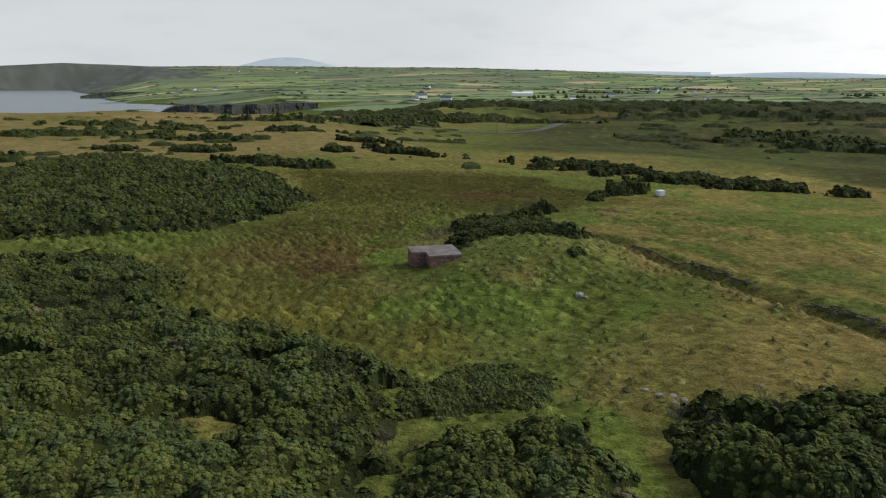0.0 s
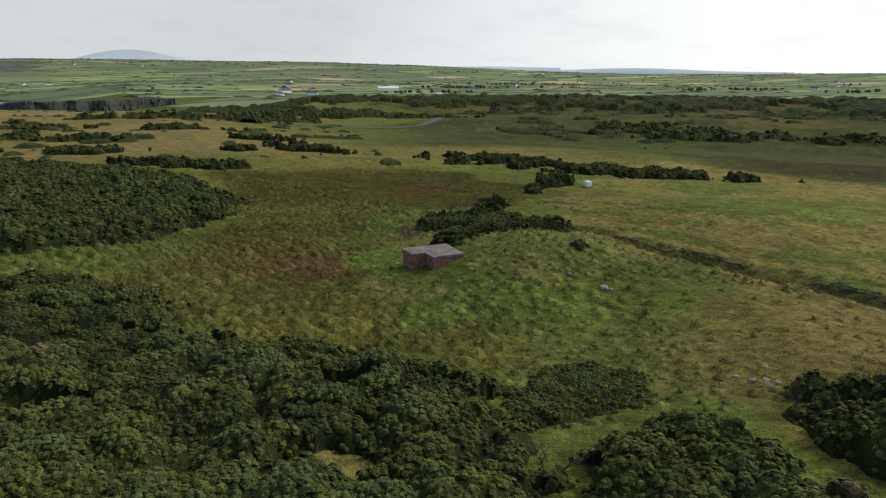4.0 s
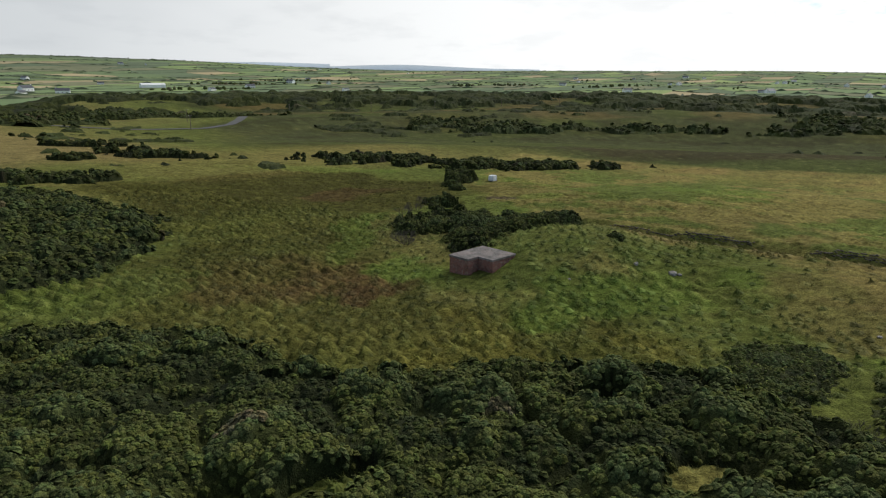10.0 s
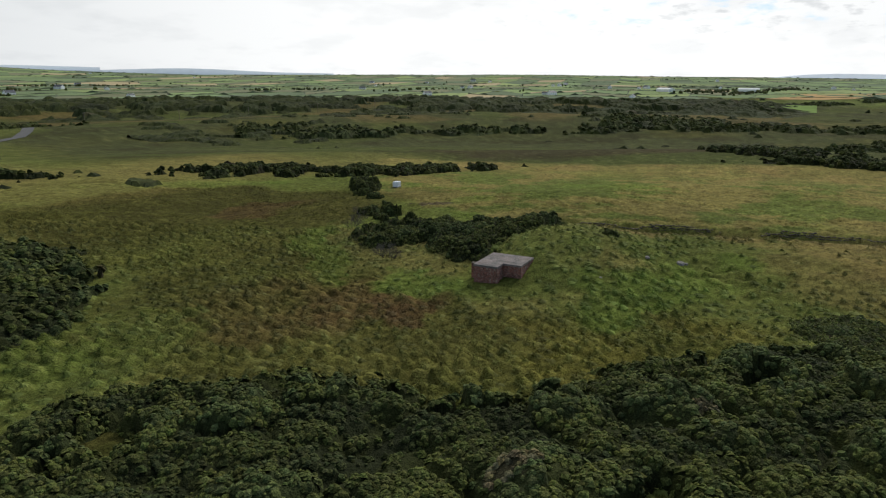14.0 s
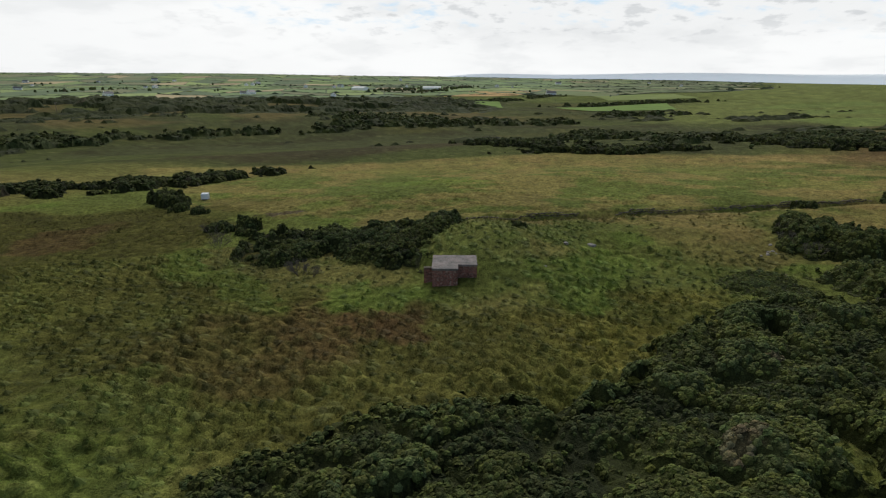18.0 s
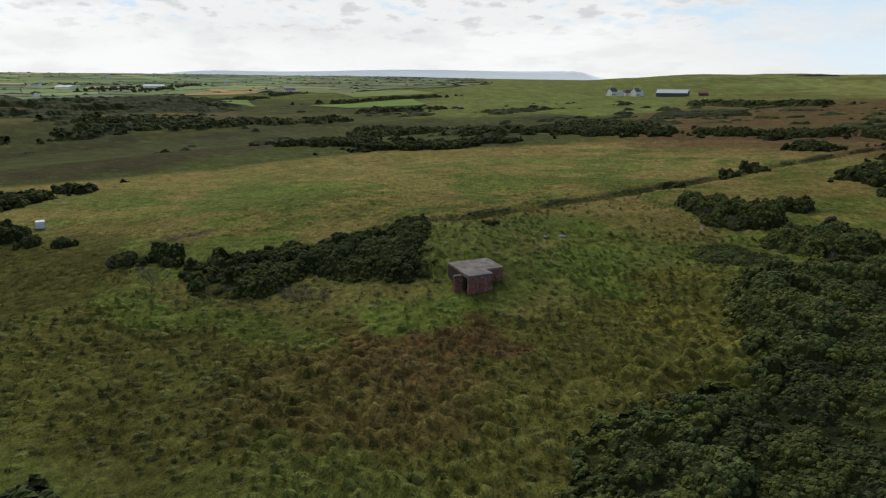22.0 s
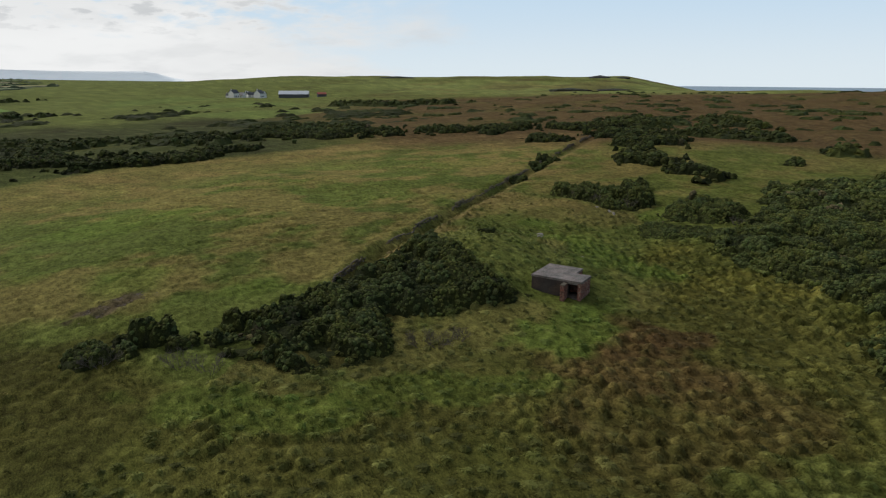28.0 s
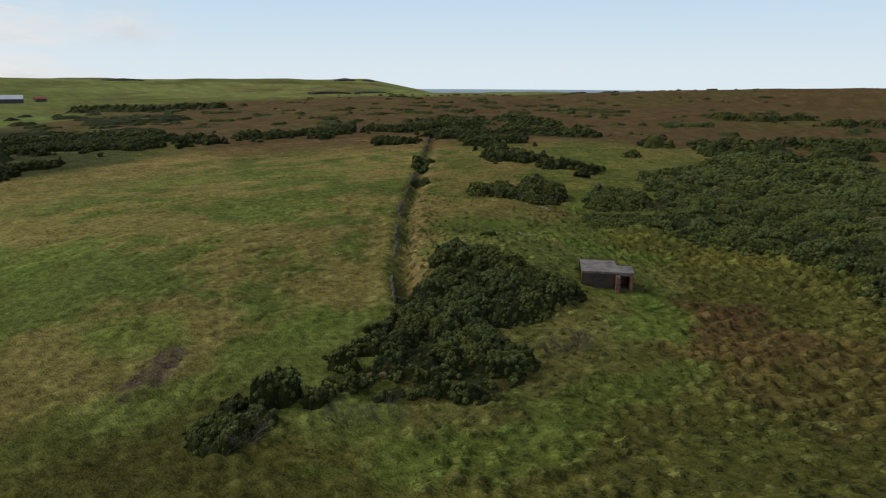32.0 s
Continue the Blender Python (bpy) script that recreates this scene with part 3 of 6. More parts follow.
def cover_tint(x, y):
    """The colour of the plants on the ground, with haze painted onto the far land."""
    x, y = np.asarray(x, float), np.asarray(y, float)
    d = np.hypot(x - C0[0], y - C0[1])
    b = np.degrees(np.arctan2(x - C0[0], y - C0[1]))
    n1, n2, n3 = lump(x, y, 9.0, 11.0), lump(x, y, 3.0, 12.0), lump(x, y, 26.0, 13.0)
    col = np.ones(x.shape + (3,)) * (GREEN * 0.55 + OLIVE * 0.45)

    def lay(mask, c):
        nonlocal col
        m = np.clip(mask, 0, 1)[..., None]
        col = col * (1 - m) + c * m

    w = wall_distance(x, y)
    field = sstep(-0.5, 1.0, w) * inside(FIELD_RIM + WALL[::-1], x, y, 1.5, 2.0, 19.0)
    lay(0.35 + 0.4 * n1, GREEN)
    lay((w < 0) * sstep(-0.35, 0.6, n1 + 0.7 * n2) * 0.4, OCHRE * 0.75)
    # pasture with dry streaks that run along the slope
    streak = lump(x * 0.85 + y * 0.5, (y * 0.85 - x * 0.5) * 1.8, 11.0, 14.0)
    lay(field * 0.85, GREEN * 0.93)
    lay(field * sstep(0.2, 0.75, lump(x, y, 1.7, 63.0)) * 0.4, OLIVE * 0.75)
    lay(field * sstep(0.05, 0.6, streak + 0.75 * n2) * 0.55, OCHRE * 0.80)
    lay(field * sstep(0.25, 0.8, n1 - 0.2 * n3) * 0.6, LUSH * 0.92)
    lay(sstep(92, 122, x + 0.15 * y) * field * 0.5, OCHRE * 0.8)
    lay(field * (1 - sstep(5, 60, y)) * sstep(-0.5, 0.4, n2 + n1) * 0.4, OCHRE * 0.85)
    lay((w < 0) * (1 - sstep(20, 50, y)) * sstep(-2, 8, x) * sstep(-0.6, 0.4, n2 + n1) * 0.45, OCHRE * 0.8)
    # dry bank between ditch and mound, and the dry knoll
    lay(np.exp(-((w + 5.0) / 3.5) ** 2) * sstep(-0.6, 0.5, n1 + n2) * 0.55, OCHRE * 0.85)
    lay(blob(x, y, 21, 43, 6, 9, 20) * 0.4, OCHRE * 0.85)
    lay(np.exp(-((w + 2.9) / 0.8) ** 2) * 0.75, TAN * 0.9)
    lay(np.exp(-((w + 1.5) / 0.7) ** 2) * 0.4, OLIVE * 0.6)
    # wet ground with rushes
    m = inside(MARSH, x, y, 2.5, 3.0, 15.0)
    lay(m * 0.92, OLIVE * (0.8 + 0.0))
    lay(m * sstep(-0.4, 0.5, n1 + 0.4 * n2), RUSH)
    lay(m * sstep(112, 128, y) * 0.8, RUSH * 0.6)
    lay(m * blob(x, y, -15, 80, 7, 4, 30, 0.5) * 0.4, RUSSET)
    lay(m * blob(x, y, -11, 73, 6, 3, 20, 0.5) * 0.75, RUSSET)
    lay(m * blob(x, y, 10, 130, 9, 6, 0, 0.5) * 0.6, RUSSET * 0.9)
    lay(m * blob(x, y, -24, 86, 6, 10, 0, 0.6) * 0.12, RUSSET * 1.1)
    lay(m * blob(x, y, -23.1, 88.1, 7, 5, 30, 0.6) * 0.4, RUSSET * 1.1)
    lay(m * blob(x, y, -12, 55, 9, 6, 30, 0.5) * 0.35, YELLOW)
    lay(m * blob(x, y, 0, 47, 5, 5, 0, 0.5) * 0.35, YELLOW * 0.8)
    lay(blob(x, y, -21, 84, 11, 9, 20, 0.5) * 0.42, RUSSET * 0.95)
    lay(m * blob(x, y, -12, 76, 5, 3, 40, 0.5) * 0.5, RUSSET * 1.1)
    lay(m * blob(x, y, -8, 104, 14, 8, 20, 0.5) * 0.4, RUSH * 0.85)
    lay(blob(x, y, -28, 91, 12, 13, 0, 0.5) * 0.65, RUSH * 0.74)
    lay(blob(x, y, 19, 123, 16, 8, -20, 0.5) * 0.6, RUSH * 0.7)
    lay(blob(x, y, 14, 115, 15, 7, -20, 0.5) * 0.75, RUSH * 0.68)
    # fresh green: foot of the mound, the runnel, the strip by the thicket
    lay(blob(x, y, -6.5, 77, 4, 7, 10, 0.5) * 0.75, LUSH)
    lay(blob(x, y, 6, 56, 12, 5, -20, 0.6) * 0.7, LUSH * 0.9)
    lay(blob(x, y, 10, 70, 9, 9, 0, 0.5) * 0.55, GREEN * 1.15)
    lay(blob(x, y, 1, 105, 9, 3, 40, 0.5) * 0.5, LUSH * 0.9)
    lay(blob(x, y, -5, 94.5, 9, 2.4, 50, 0.5) * 0.5, LUSH * 0.9)
    lay(blob(x, y, -44, 84, 16, 6, 20, 0.7) * 0.6, GREEN * 0.85)
    lay(blob(x, y, -42, 95, 9, 14, 0, 0.7) * 0.45, LUSH * 0.7)
    lay(blob(x, y, 9, 29, 2.0, 8, 0, 0.4) * 0.7, LUSH)
    lay(blob(x, y, 14, 165, 20, 5, -30, 0.4) * 0.8, LUSH)
    lay(blob(x, y, 27, 105.5, 4, 1.7, -75, 0.5) * 0.8, np.array((0.080, 0.060, 0.044)))
    # heath to the north-west
    bb = b + 5 * lump(x, y, 60.0, 31.0)
    heath = sstep(112, 150, d) * (1 - sstep(-10, 6, bb)) * (b > -80)
    lay(heath * (0.75 + 0.25 * n3), TAN * 0.95)
    lay(heath * sstep(0.1, 0.8, lump(x, y, 30.0, 16.0)) * 0.8, OLIVE)
    ridge = sstep(150, 165, y - 0.1 * x) * (1 - sstep(200, 230, y - 0.3 * x)) * sstep(-40, -10, x) * (1 - sstep(90, 120, x))
    lay(ridge * (0.35 + 0.3 * n3), OCHRE)
    # valleys to the east
    east = (1 - inside(FIELD_RIM + WALL[::-1], x, y, 2.5, 3.0, 18.0)) * sstep(82, 100, x + 0.12 * y) * sstep(2, 16, bb) * (1 - sstep(112, 126, bb)) + sstep(205, 240, y) * sstep(2, 16, bb) * (1 - sstep(50, 70, bb))
    east = np.clip(east, 0, 1) * (1 - 0.85 * ridge)
    lay(east, np.array((0.066, 0.076, 0.029)))
    lay(east * sstep(-0.1, 0.7, lump(x, y, 45.0, 17.0)) * 0.65, GREEN * 0.72)
    lay(east * sstep(0.2, 0.9, lump(x, y, 33.0, 18.0)) * 0.6, RUSH * 0.9)
    lay(east * blob(x, y, 158, 138, 66, 26, -48, 0.25) * 0.9, np.array((0.058, 0.050, 0.024)))
    lay(east * sstep(0.25, 0.6, lump(x, y, 16.0, 64.0)) * 0.6, DARKM * 0.8)
    lay(east * sstep(330, 420, d) * sstep(0.1, 0.6, lump(x, y, 40.0, 19.0)) * 0.6, OCHRE * 0.5)
    # brown moor to the south
    b2 = np.where(b < -90, b + 360, b) + 4 * lump(x, y, 50.0, 32.0)
    moor = sstep(110, 126, b2) * (1 - sstep(262, 270, b2)) * sstep(95, 130, d + 10 * n3) * (1 - sstep(-25, 10, y - 0.1 * x)) * (1 - sstep(470, 520, d))
    lay(moor * 0.95, MOOR)
    lay(moor * sstep(0.15, 0.8, lump(x, y, 22.0, 20.0)) * 0.45, OLIVE * 0.8)
    # green hill farms beyond the moor
    hill = sstep(470, 540, d) * sstep(94, 104, b2) * (1 - sstep(215, 225, b2))
    lay(hill, np.array((0.205, 0.240, 0.072)))
    lay(hill * sstep(0.0, 0.4, lump(x, y, 70.0, 21.0)) * 0.7, OLIVE * 0.8)
    lay(hill * sstep(0.1, 0.5, lump(x, y, 35.0, 61.0)) * 0.5, OCHRE * 0.6)
    lay(hill * sstep(0.25, 0.5, lump(x, y, 22.0, 62.0)) * 0.45, DARKM)
    hill2 = sstep(330, 400, d) * sstep(92, 100, b2) * (1 - sstep(118, 132, b2))
    lay(hill2 * 0.95, np.array((0.150, 0.180, 0.050)))
    for meadow in ([(300, -60), (388, -46), (350, -150), (310, -118)], [(430, -70), (540, -100), (530, -190), (400, -170)], [(560, -60), (700, -120), (690, -200), (580, -180)]):
        lay(inside(meadow, x, y, 3.0, 5.0, 70.0), np.array((0.155, 0.205, 0.055)))
    farm = sstep(760, 850, d) * (b > -40) * (1 - sstep(94, 104, b2))
    lay(farm, GREEN * 0.85)
    # far land greyed with distance: haze put into the ground colour
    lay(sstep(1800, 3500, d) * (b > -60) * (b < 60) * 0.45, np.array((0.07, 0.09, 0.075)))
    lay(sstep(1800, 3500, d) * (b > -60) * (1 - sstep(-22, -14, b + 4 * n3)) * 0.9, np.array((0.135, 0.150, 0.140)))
    col = col * (1 + 0.2 * (field * sstep(30, 60, x))[..., None])
    return col * (0.92 + 0.12 * n2[..., None]) * np.array((1.00, 1.00, 0.97))


def ground_height(x, y):
    """The land, cut away under the bunker's floor."""
    z = height(x, y)
    u, v = bunker_uv(x, y)
    room = sstep(0.05, 0.3, np.minimum(np.minimum(u + 1.6, 3.65 - u), np.minimum(v - np.where(u < 0, 1.9, 0.0), 4.6 - v)))
    return np.where(room > 0, np.minimum(z, z * (1 - room) + -1.15 * room), z)


def tussock(x, y):
    """Height of the grass tussocks over the ground, and each one's random number."""
    warp = 0.3 * lump(x, y, 1.1, 33.0)
    d, tag = cells(x + warp, y - warp, 1.15, 5)
    d2, tag2 = cells(x - warp, y + warp, 0.6, 6)
    wet = np.clip(inside(MARSH, x, y, 2.5, 3.5, 15.0) + blob(x, y, -44, 88, 17, 13, 10, 0.5) + 0.8 * blob(x, y, 5, 54, 14, 6, -20, 0.5) + 0.7 * blob(x, y, 2, 107, 13, 6, 25, 0.5), 0, 1)
    soft = blob(x, y, -12, 55, 11, 8, 30, 0.4) + 0.8 * blob(x, y, -8, 96, 12, 14, 0, 0.4) + 0.6 * blob(x, y, 10, 68, 10, 10, 0, 0.4)
    rough = np.where(wall_distance(x, y) < 0, 0.26 + 0.5 * wet * (1 - 0.45 * np.clip(soft, 0, 1)), 0.36) * np.clip(0.7 + 0.6 * lump(x, y, 5.0, 34.0), 0.25, 1.15) * np.where(thicket_cover(x, y) > 0.5, 0.3, 1.0)
    bu, bv = bunker_uv(x, y)
    rough = rough * sstep(0.3, 1.6, np.hypot(np.maximum(np.abs(bu - 1.0) - 2.6, 0), np.maximum(np.abs(bv - 2.3) - 2.3, 0)))
    up = 0.9 * np.clip(1 - (d / 0.56) ** 2, 0, 1) * (0.15 + 1.05 * tag) + 0.16 * np.clip(1 - (d2 / 0.5) ** 2, 0, 1) * tag2
    return up * rough, tag


def tussock_tint(x, y):
    """The plants' colour with each tussock's own tone: dark green, straw or as the sward around it."""
    up, tag = tussock(x, y)
    tone = (tag * 7.31) % 1.0
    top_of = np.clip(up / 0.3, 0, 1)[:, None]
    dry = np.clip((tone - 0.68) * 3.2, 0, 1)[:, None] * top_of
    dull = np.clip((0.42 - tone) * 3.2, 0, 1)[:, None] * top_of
    # gaps darker than tops: brown thatch, plus shade put into the colour
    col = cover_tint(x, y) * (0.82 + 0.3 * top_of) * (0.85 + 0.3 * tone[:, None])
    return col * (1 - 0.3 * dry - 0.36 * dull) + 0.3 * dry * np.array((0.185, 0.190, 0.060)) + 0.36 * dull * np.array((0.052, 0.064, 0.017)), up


# ---- ground ----
radii = [0.0]
while radii[-1] < 4830:
    r = radii[-1]
    radii.append(r + (0.29 if r < 66 else 0.29 + (r - 66) * 0.026))
radii = np.array(radii[1:])
SPOKES = 760
ang = np.linspace(0, 2 * math.pi, SPOKES, endpoint=False)
gx, gy = -6 + np.outer(radii, np.sin(ang)), 76 + np.outer(radii, np.cos(ang))
gz = ground_height(gx, gy)
mound_up = tussock(gx, gy)[0] * (1 - sstep(85, 170, radii)[:, None])
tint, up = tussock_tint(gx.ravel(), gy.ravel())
gz = gz + mound_up
# the tussocks lean with the wind
lean_a = 2.4 + 0.6 * lump(gx, gy, 12.0, 28.0)
gx, gy = gx + 0.35 * mound_up * np.cos(lean_a), gy + 0.35 * mound_up * np.sin(lean_a)
gv = np.stack([gx, gy, gz], 2).reshape(-1, 3)
i, j = np.meshgrid(np.arange(len(radii) - 1), np.arange(SPOKES), indexing="ij")
j2 = (j + 1) % SPOKES
gf = np.stack([i * SPOKES + j, i * SPOKES + j2, (i + 1) * SPOKES + j2, (i + 1) * SPOKES + j], 2).reshape(-1, 4)[:, ::-1]
# ground beneath the thickets darkened, their shade put into its colour
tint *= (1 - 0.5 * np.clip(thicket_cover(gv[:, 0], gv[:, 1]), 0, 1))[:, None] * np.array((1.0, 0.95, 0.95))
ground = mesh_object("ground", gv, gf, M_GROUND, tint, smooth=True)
tagged(ground, "rough coastal grassland and marsh with olive, russet and green patches", "ground", kind="structure")

sv = [(-4900, -4900, -30), (4900, -4900, -30), (4900, 4900, -30), (-4900, 4900, -30)]
sea = mesh_object("sea", sv, [(0, 1, 2, 3)], M_SEA)
tagged(sea, "calm grey-blue sea below the cliffs", "sea", kind="structure")


# ---- gorse ----
def clump_template(knobs, seed, core, rosettes):
    """A rounded bush of unit radius: a dome swollen into round heads, set with small leafy rosettes. Returns corners,
    triangles and a lightness for each corner, with shade painted into the creases between heads.
    """
    r = np.random.default_rng(seed)
    heads = []
    for k in range(knobs):
        h = 0.08 + 0.92 * (k + 0.5) / knobs
        t = k * 2.39996 + r.normal(0, 0.25)
        ring = math.sqrt(max(0, 1 - h * h))
        heads.append((ring * math.cos(t), ring * math.sin(t), h))
    heads = np.array(heads)
    swell = 1.9 / math.sqrt(knobs)

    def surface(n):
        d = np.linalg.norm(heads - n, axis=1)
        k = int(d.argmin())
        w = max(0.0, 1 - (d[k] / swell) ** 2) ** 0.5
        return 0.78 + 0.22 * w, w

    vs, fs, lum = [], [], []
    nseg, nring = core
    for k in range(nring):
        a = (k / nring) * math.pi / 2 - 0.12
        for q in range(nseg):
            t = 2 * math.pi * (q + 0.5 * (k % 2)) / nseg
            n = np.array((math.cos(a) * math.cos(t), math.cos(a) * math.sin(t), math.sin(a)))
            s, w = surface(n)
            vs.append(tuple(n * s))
            # darker away from the heads: crease shade put into the colour
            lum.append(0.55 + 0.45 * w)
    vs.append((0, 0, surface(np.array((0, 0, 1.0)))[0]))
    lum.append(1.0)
    for k in range(nring - 1):
        for q in range(nseg):
            a0, a1, b0, b1 = k * nseg + q, k * nseg + (q + 1) % nseg, (k + 1) * nseg + q, (k + 1) * nseg + (q + 1) % nseg
            fs += [(a0, a1, b1), (a0, b1, b0)]
    for q in range(nseg):
        fs.append(((nring - 1) * nseg + q, (nring - 1) * nseg + (q + 1) % nseg, nring * nseg))
    for k in range(rosettes):
        n = r.normal(0, 1, 3)
        n[2] = abs(n[2])
        n /= np.linalg.norm(n)
        s, w = surface(n)
        ax = np.cross(n, (0.3, 0.5, 0.8))
        ax /= np.linalg.norm(ax)
        ay = np.cross(n, ax)
        size = 0.085 * r.uniform(0.7, 1.4) * (0.6 + 0.6 * w)
        base = len(vs)
        vs.append(tuple(n * (s + size * 0.55)))
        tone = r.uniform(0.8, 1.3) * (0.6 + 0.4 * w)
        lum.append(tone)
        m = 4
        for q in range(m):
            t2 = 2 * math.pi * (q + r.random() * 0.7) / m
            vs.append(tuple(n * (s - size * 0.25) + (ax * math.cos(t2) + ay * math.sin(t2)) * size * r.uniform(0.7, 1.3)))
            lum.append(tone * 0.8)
        fs += [(base, base + 1 + q, base + 1 + (q + 1) % m) for q in range(m)]
    return np.array(vs), np.array(fs), np.array(lum)


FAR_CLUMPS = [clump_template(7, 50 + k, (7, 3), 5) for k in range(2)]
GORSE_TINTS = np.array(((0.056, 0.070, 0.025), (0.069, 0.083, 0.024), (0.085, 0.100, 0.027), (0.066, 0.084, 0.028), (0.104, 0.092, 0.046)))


def gorse(name, xy, size, tall, templates, label, category="bush", kind="stuff", sink=0.1, tint_scale=1.0):
    """Many rounded clumps at xy, as one mesh."""
    vv, ff, tt, off = [], [], [], 0
    which = rng.integers(0, len(templates), len(xy))
    hue = GORSE_TINTS[rng.choice(len(GORSE_TINTS), len(xy), p=(0.34, 0.28, 0.2, 0.12, 0.06))] * rng.uniform(0.75, 1.25, (len(xy), 1)) * tint_scale
    z = height(xy[:, 0], xy[:, 1]) - sink
    for k, (tv, tf, tl) in enumerate(templates):
        s = which == k
        v, f = scatter(tv, tf, np.column_stack([xy[s], z[s]]), rng.uniform(0, 6.28, s.sum()), size[s], tall[s])
        vv.append(v)
        ff.append(f + off)
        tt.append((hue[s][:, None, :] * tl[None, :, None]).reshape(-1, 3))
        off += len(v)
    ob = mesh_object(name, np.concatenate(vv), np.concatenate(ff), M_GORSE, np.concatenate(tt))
    return tagged(ob, label, category, kind=kind)


def canopy(x, y, k=1.0):
    """The rounded top of gorse, 0 to 1: broad crowns with lesser ones on them; and random numbers for crown and head."""
    wx, wy = x + 0.9 * k * lump(x, y, 1.7 * k, 51.0), y + 0.9 * k * lump(y, x, 1.7 * k, 52.0)
    a, ta = cells(wx, wy, 4.4 * k, 11)
    b, tb = cells(wx, wy, 1.7 * k, 12)
    dome = lambda d, r, e: np.clip(1 - (d / r) ** 2, 0, 1) ** e
    return 0.06 + 0.66 * dome(a, 0.74, 0.6) * (0.4 + 0.6 * ta) + 0.26 * dome(b, 0.60, 0.6) * (0.4 + 0.6 * tb), ta, tb


def head_template(seed, seg):
    """A leafy head of unit radius: a ruffled dome."""
    r = np.random.default_rng(seed)
    rings = ((-0.05, 1.0), (0.55, 0.66))
    vs, fs = [], []
    for q, (z, w) in enumerate(rings):
        for a in range(seg):
            t = 2 * math.pi * (a + 0.5 * (q % 2) + r.uniform(-0.2, 0.2)) / seg
            g = w * r.uniform(0.74, 1.24)
            vs.append((math.cos(t) * g, math.sin(t) * g, z + r.uniform(-0.13, 0.13)))
    vs.append((r.uniform(-0.15, 0.15), r.uniform(-0.15, 0.15), 0.85))
    for q in range(len(rings) - 1):
        for a in range(seg):
            a0, a1, b0, b1 = q * seg + a, q * seg + (a + 1) % seg, (q + 1) * seg + a, (q + 1) * seg + (a + 1) % seg
            fs += [(a0, a1, b1), (a0, b1, b0)]
    fs += [((len(rings) - 1) * seg + a, (len(rings) - 1) * seg + (a + 1) % seg, len(vs) - 1) for a in range(seg)]
    return np.array(vs), np.array(fs)


HEADS = [head_template(190 + k, 5) for k in range(4)]


def scatter_on(template, tris, pos, normal, yaw, size):
    """Copies of a template set upright on a surface with these normals."""
    k = len(template)
    ax = np.column_stack([np.cos(yaw), np.sin(yaw), np.zeros(len(yaw))])
    ax = ax - normal * (ax * normal).sum(1)[:, None]
    ax /= np.linalg.norm(ax, axis=1)[:, None]
    ay = np.cross(normal, ax)
    v = pos[:, None] + size[:, None, None] * (template[None, :, 0:1] * ax[:, None] + template[None, :, 1:2] * ay[:, None] + template[None, :, 2:3] * normal[:, None])
    f = tris[None] + (np.arange(len(pos)) * k)[:, None, None]
    return v.reshape(-1, 3), f.reshape(-1, 3)


